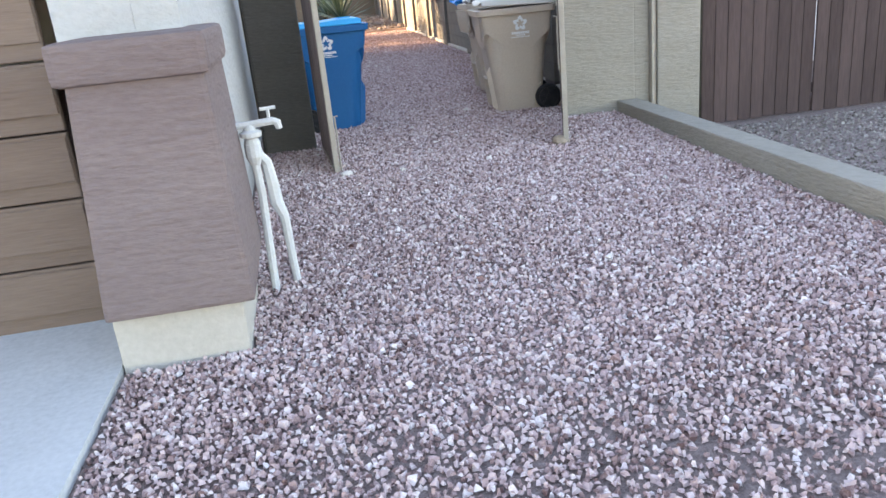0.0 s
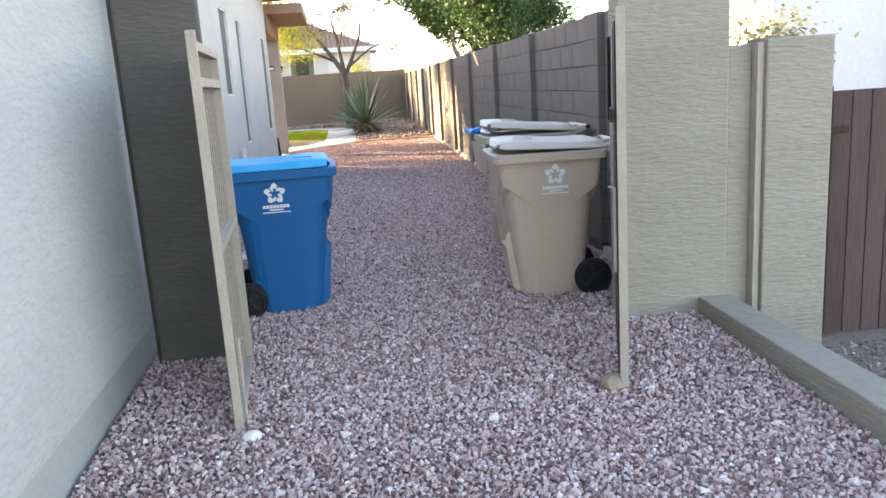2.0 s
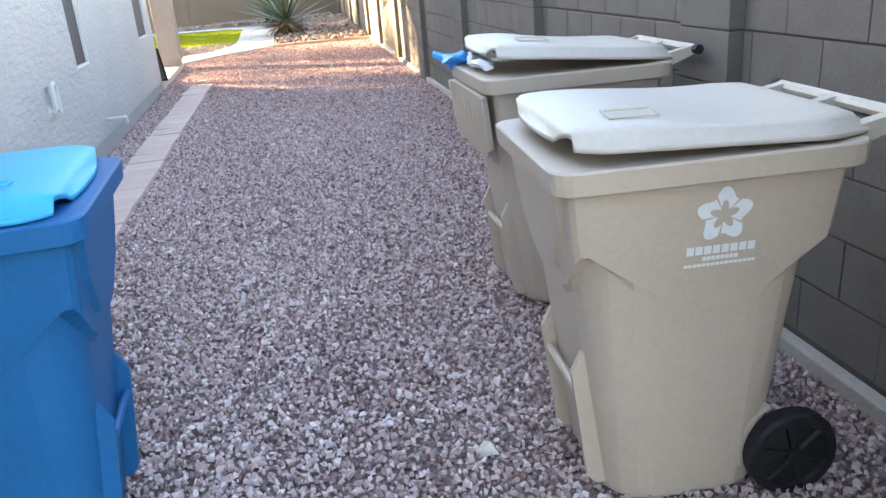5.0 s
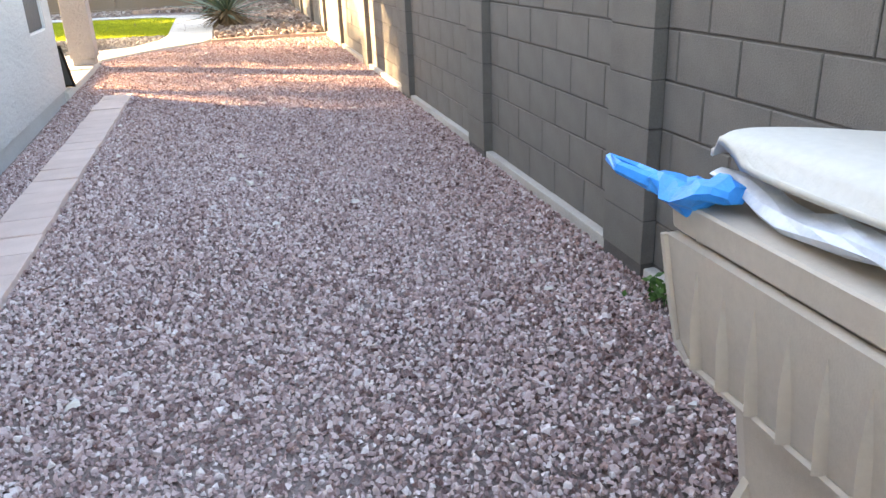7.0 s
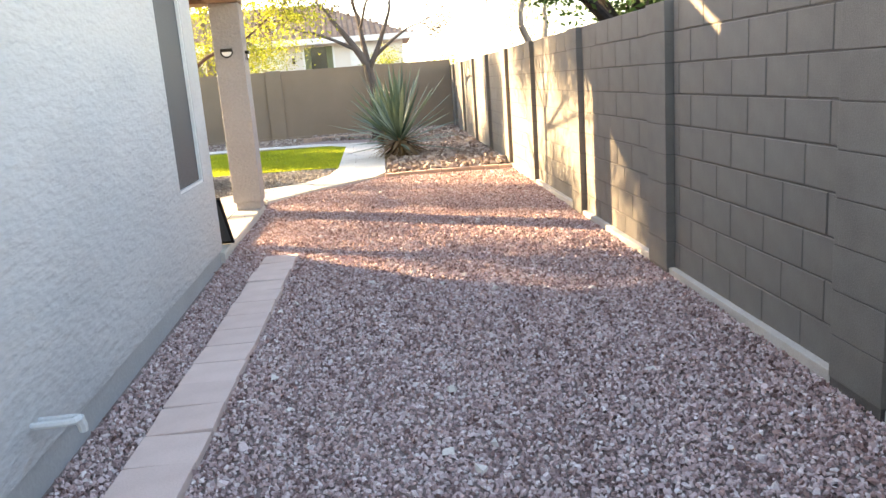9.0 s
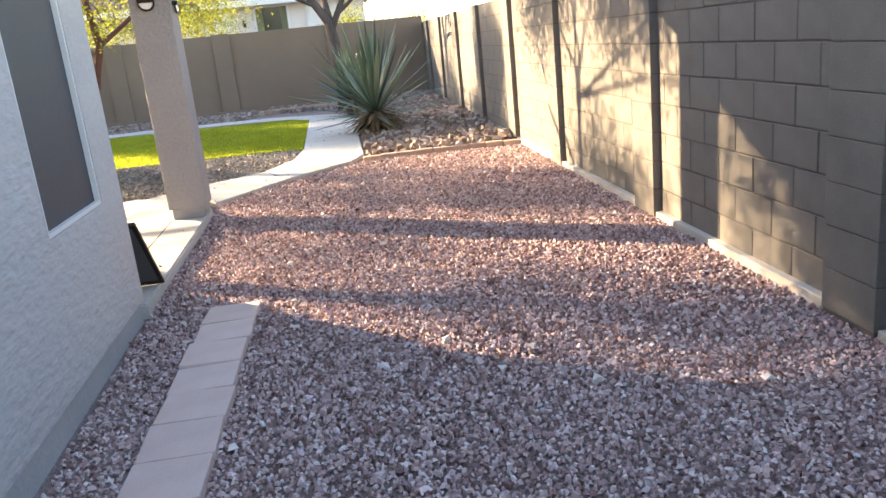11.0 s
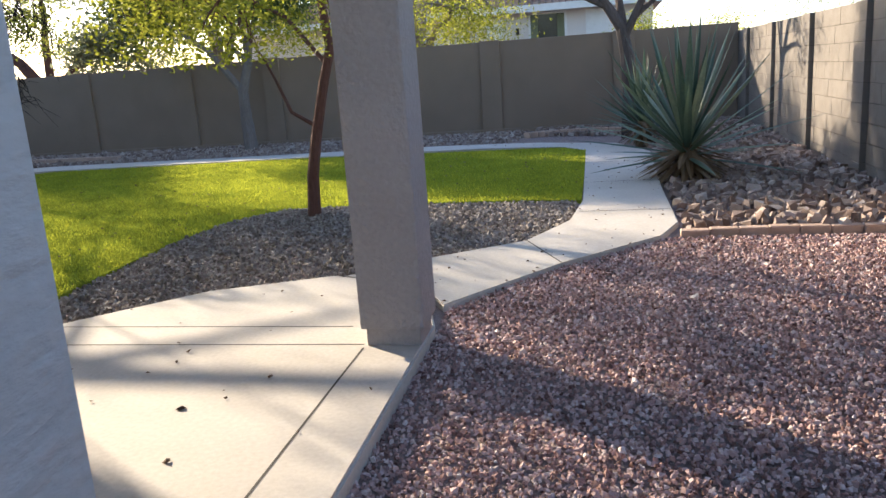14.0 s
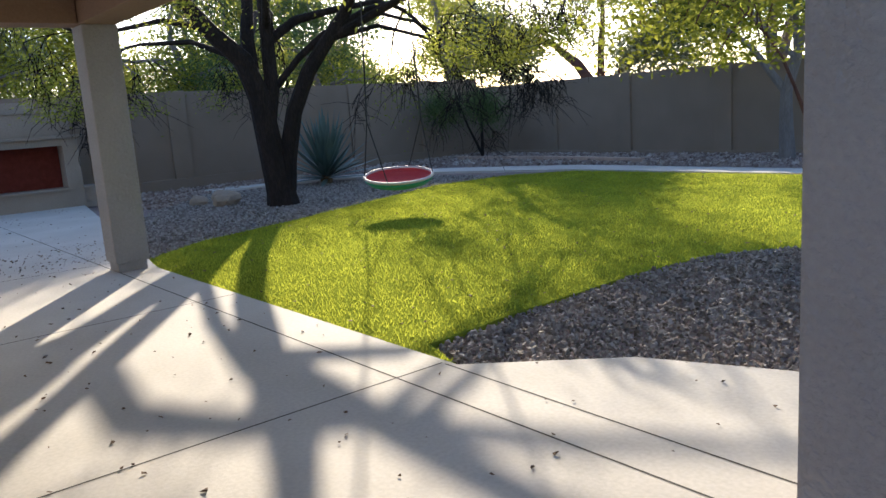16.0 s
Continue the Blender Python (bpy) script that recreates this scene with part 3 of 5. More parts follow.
gl = gate_leaf(pose(-.04, 6.74, .0, 0, 0, 4.5), "open gate leaf of brown boards in a tan steel frame")
part("drop_bolt", tube([(.035, -.9, .03), (.035, -.9, .45), (.06, -.9, .45)], .007, 6), GATESTEEL, gl, "steel drop bolt")
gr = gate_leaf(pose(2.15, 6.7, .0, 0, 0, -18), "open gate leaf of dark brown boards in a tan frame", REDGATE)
part("latch", box(-.05, -.034, -.9, -.6, 1.3, 1.36, .003), BRONZE, gr, "dark latch")
part("pull_rod", tube([(-.05, -.8, 1.68), (-.05, -.62, 1.3)], .009, 6), BRONZE, gr)
part("drop_bolt", tube([(-.035, -.9, .6), (-.035, -.9, 1.0), (-.06, -.86, 1.0)], .007, 6), GATESTEEL, gr)


def board_gate(m, width, label, stile=True):
    g = thing("board_gate", m, label, "gate", "neighbour gate leaves")
    n = round(width / .125)
    wd = width / n
    for i in range(n):
        part("board", box(i * wd + .003, (i + 1) * wd - .003, -.012, .012, 0, 1.53, .003), REDGATE, g)
    for z in (.18, 1.28):
        part("rail", box(.01, width - .01, .0125, .05, z, z + .09, .003), REDGATE, g)
    if stile:
        part("stile", box(-.034, -.003, -.02, .03, -.02, 1.56, .003), BRONZE, g, "black steel stile")
        part("hinge", box(-.05, .1, -.03, -.013, 1.28, 1.32, .003), BRONZE, g, "black strap hinge")
    return g


board_gate(pose(3.54, 6.86, -.2), 1.14, "brown vertical-board gate leaf")
board_gate(pose(4.683, 6.84, -.2), 1.3, "brown vertical-board gate leaf", False)

# neighbour's house over the gate
nh = thing("neighbour_house", pose(4.5, 9.3, -.1), "white stucco neighbouring house beside the wall", "house")
part("wall", box(0, 9, 0, 3.6, 0, 3.1, .02), NBWHITE, nh)
part("roof", box(-.3, 9.3, -.3, 3.9, 3.1, 3.25), BEAM, nh)
part("downpipe", tube([(1.22, -.04, 0), (1.22, -.04, 3.1)], .03, 8), NBWHITE, nh)
part("lantern", box(1.66, 1.76, -.14, -.02, 1.7, 1.92, .01), BRONZE, nh, "black wall lantern")
# house beyond the back wall
bh = thing("rear_house", pose(-14, 46, 0), "cream stucco house with a tiled hip roof behind the wall", "house")
part("wall", box(0, 15.7, 0, 8, 0, 3.7, .02), NBWALL, bh)
for x0, x1, z0, z1 in ((11.3, 12.55, 2.2, 3.42), (9.7, 10.15, 2.6, 3.35), (13.4, 14.5, 2.5, 3.4)):
    wn_ = part("window", box(x0, x1, -.03, .02, z0, z1), GLASSDARK if x0 < 12 and x0 > 11 else FRAME, bh)
    fr = box(x0 - .08, x0, -.05, .02, z0, z1)
    add_box(fr, x1, x1 + .08, -.05, .02, z0, z1)
    add_box(fr, x0 - .08, x1 + .08, -.05, .02, z1, z1 + .08)
    part("frame", fr, FRAME, wn_)
for x0, x1 in ((11.3, 11.58), (12.28, 12.55)):
    part("shutter", box(x0, x1, -.045, -.031, 2.22, 3.4, .004), LEAF_PALE, bh, "pale green shutter beside the dark pane")
part("vent_pipe", tube([(10.0, .6, 3.7), (10.0, .6, 4.9)], .12, 10), FRAME, bh)
part("lantern", box(10.75, 10.87, -.12, 0, 2.75, 3.0, .02), BRONZE, bh)
bm = bmesh.new()
vs = [bm.verts.new(p) for p in ((-.5, -.6, 3.7), (16.2, -.6, 3.7), (16.2, 8.6, 3.7), (-.5, 8.6, 3.7), (4, 4, 5.6), (11.7, 4, 5.6))]
for q in ((0, 1, 5, 4), (1, 2, 5), (2, 3, 4, 5), (3, 0, 4), (3, 2, 1, 0)):
    bm.faces.new([vs[i] for i in q])
rf = part("roof", bm, ROOFTILE, bh)
part("fascia", box(-.5, 16.2, -.66, -.6, 3.5, 3.75), FRAME, bh)
tl = []
for r in range(10):
    f = r / 10
    y0, z0 = -.6 + 4.6 * f, 3.7 + 1.9 * f
    xa, xb = -.5 + 4.5 * f, 16.2 - 4.5 * f
    for x in np.arange(xa, xb - .1, .24):
        tl.append((x, x + .15, y0 - .02, y0 + .3, z0 - .02, z0 + .14))
tagged(joined(tl, "roof_tiles", ROOFTILE, rf), kind="stuff")


# ---- bins ----
def rounded(x0, x1, y0, y1, z, c):
    return [(x0 + c, y0, z), (x1 - c, y0, z), (x1, y0 + c, z), (x1, y1 - c, z), (x1 - c, y1, z), (x0 + c, y1, z), (x0, y1 - c, z), (x0, y0 + c, z)]


def reach_to(x0, x1, h, c, a):
    """Where a ray at the angle a leaves a rounded rectangle round the origin."""
    dx, dy = math.cos(a), math.sin(a)
    lo, hi = 0.0, 1.0
    for _ in range(24):
        r = (lo + hi) / 2
        x, y = r * dx, abs(r * dy)
        cx, cy = (x1 - c if x > 0 else x0 + c), h - c
        ox, oy = max(0, (x - cx) * (1 if x > 0 else -1)), max(0, y - cy)
        if math.hypot(ox, oy) <= c:
            lo = r
        else:
            hi = r
    return lo * dx, lo * dy


def half_width(z):
    """Half the width of a cart's upper part at the height z."""
    return .272 + (z - .62) * .1


def bin_cart(m, body, lid, label, open_lid=0.0, side=-1, skirt=False, name="wheelie_bin"):
    """A two-wheeled cart: front towards +x, wheels and handle at -x, print on the face at side * y."""
    b = thing(name, m, label, "bin", "refuse bins")
    # narrow chamfered lower body under a wider square shoulder whose lower edge rises to the corners
    angles = sorted({round(2 * math.pi * i / 40, 4) for i in range(40)} | {round(s * q, 4) % 6.2832 for s in (1, -1) for q in (.58, .62, .66, .7, .74, .78, 2.3, 2.36, 2.42, 2.48, 2.54)})
    cols = []
    for a in angles:
        corner = max(0.0, 1 - abs(abs(math.sin(a)) - .66) / .3)
        zt = .625 + .15 * corner ** 1.4
        col = []
        for z in (0, .012, .05, .22, .42, .58):
            u = z / .62
            x, y = reach_to(-.215 - .06 * u, .24 + .075 * u, .23 + .04 * u, .125, a)
            k = .95 if z == 0 else 1
            col.append((x * k, y * k, z + .012 * abs(math.cos(a)) * (z < .03)))
        u = zt / .62
        x, y = reach_to(-.215 - .06 * u, .24 + .075 * u, .23 + .04 * u, .13, a)
        col.append((x, y, zt - .012))
        for z in (zt + .014, zt + .03, .86, .955):
            w = half_width(z)
            x, y = reach_to(-.3 - (z - .62) * .07, .33 + (z - .62) * .12, w, .035, a)
            col.append((x, y, z))
        cols.append(col)
    bd = loft([[c[i] for c in cols] for i in range(len(cols[0]))])
    bmesh.ops.recalc_face_normals(bd, faces=bd.faces)
    part("body", bd, body, b)
    rim = loft([[(x * k, y * k, z) for x, y in [reach_to(-.36, .405, .335, .06, a) for a in angles]] for z, k in ((.94, .985), (.945, 1), (.995, 1.01), (1.0, 1.0))])
    part("rim", rim, body, b)
    if skirt:
        # hanging fluted apron under the rim, its ends curved up
        prof = [(-.3, .93), (-.285, .8), (-.27, .72), (-.235, .69), (.235, .69), (.27, .72), (.285, .8), (.3, .93)]
        ap = bmesh.new()
        vo = [ap.verts.new((.385 + (z - .69) * .12, y, z)) for y, z in prof]
        vi = [ap.verts.new((.365 + (z - .69) * .12, y * .98, z + .004)) for y, z in prof]
        ap.faces.new(vo)
        ap.faces.new(vi[::-1])
        for i in range(len(prof)):
            j = (i + 1) % len(prof)
            ap.faces.new((vo[j], vo[i], vi[i], vi[j]))
        bmesh.ops.triangulate(ap, faces=[f for f in ap.faces if len(f.verts) > 4])
        apron = part("apron", ap, body, b, "fluted hanging apron")
        part("apron_lip", tube([(.388 + (z - .69) * .12, y, z) for y, z in prof], .008, 6), body, apron)
        for i in range(6):
            y = -.2 + i * .08
            part("flute", loft([[(.38 + .12 * q, y - w, .69 + q), (.398 + .12 * q + d, y, .69 + q), (.38 + .12 * q, y + w, .69 + q)] for q, w, d in ((.005, .012, .008), (.1, .011, .004), (.2, .003, -.012))]), body, apron)
    else:
        part("front_panel", loft([[(.33 + .12 * q, -w, .64 + q), (.345 + .12 * q, -w + .02, .64 + q), (.345 + .12 * q, w - .02, .64 + q), (.33 + .12 * q, w, .64 + q)] for q, w in ((.06, .13), (.18, .22), (.3, .25))]), body, b)
    # grab bar between two fins low on the front
    for y in (-.15, .15):
        part("fin", loft([[(x0, y - .014, z), (x1, y - .01, z), (x1, y + .01, z), (x0, y + .014, z)] for z, x0, x1 in ((.04, .2, .262), (.07, .2, .285), (.4, .24, .325), (.46, .26, .295))]), body, b)
    part("grab_bar", tube([(.302, -.15, .33), (.302, .15, .33)], .013, 8), body, b)
    # lid: flat flange, rounded edge and raised wavy plateau, hinged at the back
    nx, ny = 31, 25
    top, low = [], []
    ld = bmesh.new()
    for i in range(nx):
        u = i / (nx - 1)
        u = .5 - .5 * math.cos(math.pi * u) * (1 + .25 * math.sin(math.pi * u) ** 2)
        for j in range(ny):
            v = -math.cos(math.pi * j / (ny - 1))
            half = .325 - .035 * max(0, (u - .86) / .14) ** 2 - .05 * max(0, (.16 - u) / .16)
            x = -.37 + .745 * u - .03 * v * v * (u > .8) * (u - .8) / .2
            y = v * half
            d = min(x + .37, .375 - x, half - abs(y))
            roll = math.sqrt(max(0, 1 - (1 - min(1, max(0, d - .012) / .035)) ** 2))
            wave = .016 * math.cos((u - .78) * 7.5) * min(1, d / .08)
            z = .008 + .036 * roll + wave * (.4 + .6 * (1 - v * v))
            top.append(ld.verts.new((x, y, z)))
            low.append(ld.verts.new((x, y, -.004 if d < .012 else z - .012)))
    for i in range(nx - 1):
        for j in range(ny - 1):
            k = i * ny + j
            ld.faces.new((top[k], top[k + ny], top[k + ny + 1], top[k + 1]))
            ld.faces.new((low[k], low[k + 1], low[k + ny + 1], low[k + ny]))
    ring = [i * ny for i in range(nx)] + [(nx - 1) * ny + j for j in range(1, ny)] + [i * ny + ny - 1 for i in range(nx - 2, -1, -1)] + list(range(ny - 2, 0, -1))
    for p, q in zip(ring, ring[1:] + ring[:1]):
        ld.faces.new((top[p], low[p], low[q], top[q]))
    hinge = pose(-.36, 0, 1.008, 0, -open_lid, 0) @ pose(.36, 0, 0)
    bmesh.ops.transform(ld, matrix=hinge, verts=ld.verts)
    lo = part("lid", ld, lid, b, smooth=True)
    # moulded outline of a grip on the lid
    for y in (side * .2,):
        hd = tube([(.13, y - .03, .066), (.13, y + .03, .06), (.25, y + .03, .058), (.25, y - .03, .064), (.13, y - .03, .066)], .004, 5)
        bmesh.ops.transform(hd, matrix=hinge, verts=hd.verts)
        part("lid_grip", hd, lid, lo)
    # handle across the back, on three arms, with dark caps
    part("handle", tube([(-.47, -.27, 1.03), (-.47, .27, 1.03)], .018, 8), lid, b)
    for s in (-1, 1):
        part("handle_cap", tube([(-.47, s * .27, 1.03), (-.47, s * .3, 1.03)], .02, 8), BLACK, b, "black end cap")
    for y in (-.25, 0, .25):
        part("handle_arm", loft([[(-.3, y - .02, z0), (-.3, y + .02, z0), (-.3, y + .02, z1), (-.3, y - .02, z1)] if q == 0 else [(-.475, y - .016, 1.012), (-.475, y + .016, 1.012), (-.475, y + .016, 1.046), (-.475, y - .016, 1.046)] for q, z0, z1 in ((0, .95, 1.012), (1, 0, 0))]), lid, b)
    # axle and wheels
    WX_, WR = -.262, .128
    for s in (-1, 1):
        wh = part("wheel", loft([[(WX_ + r * math.cos(a), s * y, WR - .006 + r * math.sin(a)) for a in np.linspace(0, 2 * math.pi, 29)[:-1]] for y, r in ((.225, .09), (.225, WR - .006), (.235, WR), (.27, WR), (.282, WR - .008), (.282, WR - .03), (.27, WR - .036))]), BLACK, b, "black plastic wheel")
        sp = tube([(WX_, s * .262, WR - .006), (WX_, s * .286, WR - .006)], .026, 12)
        for k in range(6):
            a = k * math.pi / 3 + .3
            d = Vector((math.cos(a), 0, math.sin(a)))
            tube([Vector((WX_, s * .274, WR - .006)) + d * .02, Vector((WX_, s * .274, WR - .006)) + d * .096], .009, 5, sp)
        part("spokes", sp, BLACK, wh)
        part("wheel_arch", loft([[(WX_ + r * math.cos(a), s * y, WR + r * math.sin(a)) for r, a in [(.15, t) for t in np.linspace(-.3, 1.15, 12)] + [(.138, t) for t in np.linspace(1.15, -.3, 12)]] for y in (.16, .238)]), body, b)
    part("axle", tube([(WX_, -.24, WR - .006), (WX_, .24, WR - .006)], .012, 6), BRONZE, b)

    # mark of five rounded lobes and rows of print on the side
    def on_face(x, z):
        return (x, side * (half_width(z) + .003), z)
    f = bmesh.new()
    n, cx, cz = 60, -.01, .85

    def star(i, k, dent):
        a = 2 * math.pi * i / n + math.pi / 2
        r = (.055 + dent * math.cos(5 * (a - math.pi / 2))) * k
        return on_face(cx + r * math.cos(a), cz + r * math.sin(a))
    vo, vi = [f.verts.new(star(i, 1.08, .011)) for i in range(n)], [f.verts.new(star(i, .5, .02)) for i in range(n)]
    for i in range(n):
        if i % 12 not in (7,):
            f.faces.new((vo[i], vo[(i + 1) % n], vi[(i + 1) % n], vi[i]))
    part("printed_mark", f, DECAL, b, "white printed star-shaped mark")
    for w, z0, z1, cells in ((.088, .752, .774, 8), (.046, .735, .746, 8), (.092, .72, .728, 16)):
        f = bmesh.new()
        step = 2 * w / cells
        for c in range(cells):
            xa, xb = -w + c * step + step * .08, -w + (c + 1) * step - step * .08
            f.faces.new([f.verts.new(on_face(cx + dx, z)) for dx, z in ((xa, z0), (xb, z0), (xb, z1), (xa, z1))])
        part("printed_bar", f, DECAL, b, "white printed bar of lettering")
    return b


blue = bin_cart(pose(.1, 7.85, gz(0, 7.8) - .02, 0, 0, 3), BIN_BLUE, LID_BLUE, "blue recycling cart with a light blue lid on gravel")
tan1 = bin_cart(pose(1.965, 7.7, gz(0, 7.8) - .015, 0, 0, 177), BIN_TAN, LID_TAN, "tan refuse cart with a pale lid on gravel", 2.5, 1)
tan2 = bin_cart(pose(2.11, 8.98, gz(0, 9) + .01, 0, 0, 180), BIN_TAN, LID_TAN, "tan refuse cart, lid propped up by stuffed bags", 5.5, 1, True)

# bags squeezed under the propped lid
def crumpled(name, m, length, r, mat, label, seed):
    rg = random.Random(seed)
    rings = []
    n = 9
    for i in range(n):
        u = i / (n - 1)
        rr = r * (.35 + .65 * math.sin(math.pi * min(1, u * .9 + .08)))
        rings.append([(length * u, rr * math.cos(a) * rg.uniform(.75, 1.2), .6 * rr * math.sin(a) * rg.uniform(.7, 1.25) + .01 * math.sin(u * 9)) for a in np.linspace(0, 2 * math.pi, 11)[:-1]])
    ob = mesh_ob(name, loft(rings), mat)
    ob.matrix_world = m
    return tagged(ob, label, "bag")


crumpled("plastic_bag", tan2.matrix_world @ pose(.36, .2, 1.03, 0, 0, -95), .5, .04, BAG_WHITE, "white plastic rubbish bag squeezed under a bin lid", 3)
bag = crumpled("plastic_bag", tan2.matrix_world @ pose(.37, -.16, 1.035, 0, 8, -75), .2, .05, BAG_BLUE, "bright blue plastic bag hanging out of a bin", 5)
part("bag_handle", tube([(.17, 0, 0), (.25, .03, .035), (.31, .0, .045), (.27, -.035, .02), (.18, -.02, 0)], [.018, .012, .01, .012, .018], 6), BAG_BLUE, bag)

# ---- water pipes and wall fittings ----
wp = thing("water_valve", HOUSE @ pose(0, 0, 0), "pale painted outdoor water valve with two riser pipes", "valve")
YV = 3.66
part("spout_pipe", tube([(-.46, YV, .785), (-.3, YV, .788), (-.15, YV, .795)], .018, 8), PVC, wp)
part("spout", tube([(-.155, YV, .795), (-.135, YV, .785), (-.13, YV, .755)], [.018, .019, .015], 8), PVC, wp)
part("tap_stem", tube([(-.17, YV, .795), (-.17, YV, .85)], .009, 6), PVC, wp)
part("tap_handle", tube([(-.205, YV - .01, .855), (-.135, YV + .01, .855)], .009, 6), PVC, wp)
part("bonnet", tube([(-.265, YV, .725), (-.265, YV, .735), (-.265, YV, .755), (-.265, YV, .765), (-.265, YV, .79)], [.03, .052, .052, .03, .02], 14), PVC, wp)
part("valve_body", tube([(-.265, YV, .6), (-.265, YV, .64), (-.265, YV, .7), (-.265, YV, .73)], [.024, .04, .04, .03], 12), PVC, wp)
part("riser", tube([(-.265, YV, .62), (-.26, YV, .45), (-.265, YV - .03, .2), (-.27, YV - .06, -.1)], .02, 8), PVC, wp)
part("riser", tube([(-.25, YV, .66), (-.215, YV + .02, .6), (-.205, YV + .02, .5), (-.2, YV + .02, .4), (-.175, YV + .02, .33), (-.17, YV + .02, .15), (-.16, YV + .02, -.1)], [.022, .026, .03, .032, .024, .02, .02], 8), PVC, wp)

vt = thing("wall_vent", HOUSE @ pose(HX, 8.4, .42), "square louvred vent in the stucco wall", "vent")
part("frame", box(-.005, .012, -.16, .16, 0, .24, .004), STUCCO, vt)
for i in range(9):
    part("slat", box(.012, .02, -.13, .13, .02 + i * .024, .034 + i * .024), FRAME, vt)
pp = thing("drain_pipe", HOUSE @ pose(HX, 11.75, .7), "pale painted pipe bent over in an upside-down U", "pipe")
part("bend", tube([(-.02, -.05, .02), (.03, -.05, .02), (.05, -.05, .04), (.05, -.05, .16), (.05, -.035, .195), (.05, 0, .21), (.05, .035, .195), (.05, .05, .16), (.05, .05, .0)], .02, 8), PVC, pp)
part("wall_plate", box(-.004, .008, -.09, -.01, -.02, .06, .003), PVC, pp)
pp = thing("drain_pipe", HOUSE @ pose(HX, 13.42, .385), "pale painted U-shaped pipe sticking out of the wall foot", "pipe")
part("bend", tube([(-.02, -.03, 0), (.13, -.03, 0), (.16, -.02, 0), (.17, 0, 0), (.17, .02, -.005), (.16, .035, -.01), (.13, .045, -.01), (-.02, .045, -.01)], .015, 8), PVC, pp)
part("elbow", tube([(.168, .0, .004), (.172, .015, -.03), (.172, .02, -.06)], [.02, .021, .018], 8), PVC, pp)
# ---- pavers ----
strip = thing("stepping_strip", pose(0, 0, 0), "row of square pink concrete pavers in gravel", "pavers", kind="structure")
paver_mesh = None
for i in range(27):
    y = 9.45 + i * .2985
    if paver_mesh is None:
        bm = box(-.15, .15, -.147, .147, -.04, .018, .005)
        paver_mesh = bpy.data.meshes.new("paver")
        bm.to_mesh(paver_mesh)
        bm.free()
        paver_mesh.materials.append(PAVER)
    o = new("paver", paver_mesh)
    o.parent = strip
    o.matrix_world = pose(-.345 + random.uniform(-.008, .008), y, gz(0, y) + .012 + random.uniform(-.004, .006), random.uniform(-1, 1), random.uniform(-1, 1), random.uniform(-2, 2))

# brick edging of the rock bed and of the lawn bed
ed = thing("bed_edging", pose(0, 0, 0), "low tan brick edging round the rock bed", "edging", kind="structure")
for i in range(9):
    u = (i + .5) / 9
    x, y = .6 + 2.05 * u, 22.62 + .1 * math.sin(u * 3.1) - .05 * u
    part("edging_block", box(x - .112, x + .112, y - .05, y + .05, gz(0, y) - .05, gz(0, y) + .055 + random.uniform(-.006, .006), .012), EDGING, ed)
for i in range(16):
    u = (i + .5) / 16
    x, y = -1.6 + 2.2 * u, 31.7 + .35 * math.sin(u * 3.1)
    part("edging_block", box(x - .065, x + .065, y - .07, y + .07, gz(0, y) - .05, gz(0, y) + .1, .012), EDGING, ed)
for i in range(22):
    u = (i + .5) / 22
    x, y = -16.6 + 6.2 * u, 31.2 + .25 * math.sin(u * 3.1)
    part("edging_block", box(x - .13, x + .13, y - .07, y + .07, gz(0, y) - .05, gz(0, y) + .1, .012), EDGING, ed)


# ---- plants ----
def leaves(name, places, length, width, mat, parent, droop=0.3):
    """Small pointed leaves at the places (n x 3)."""
    n = len(places)
    d = rng.normal(0, 1, (n, 3))
    d[:, 2] = d[:, 2] * .6 - droop
    d /= np.linalg.norm(d, axis=1)[:, None]
    s = np.cross(d, rng.normal(0, 1, (n, 3)))
    s /= np.linalg.norm(s, axis=1)[:, None] + 1e-6
    ln = (length * rng.uniform(.6, 1.3, n))[:, None]
    v = np.stack([places, places + d * ln * .5 + s * width, places + d * ln, places + d * ln * .5 - s * width], 1).reshape(-1, 3)
    f = np.arange(4 * n).reshape(-1, 4)
    ob = raw_mesh(name, v, f, mat)
    ob.parent = parent
    return ob


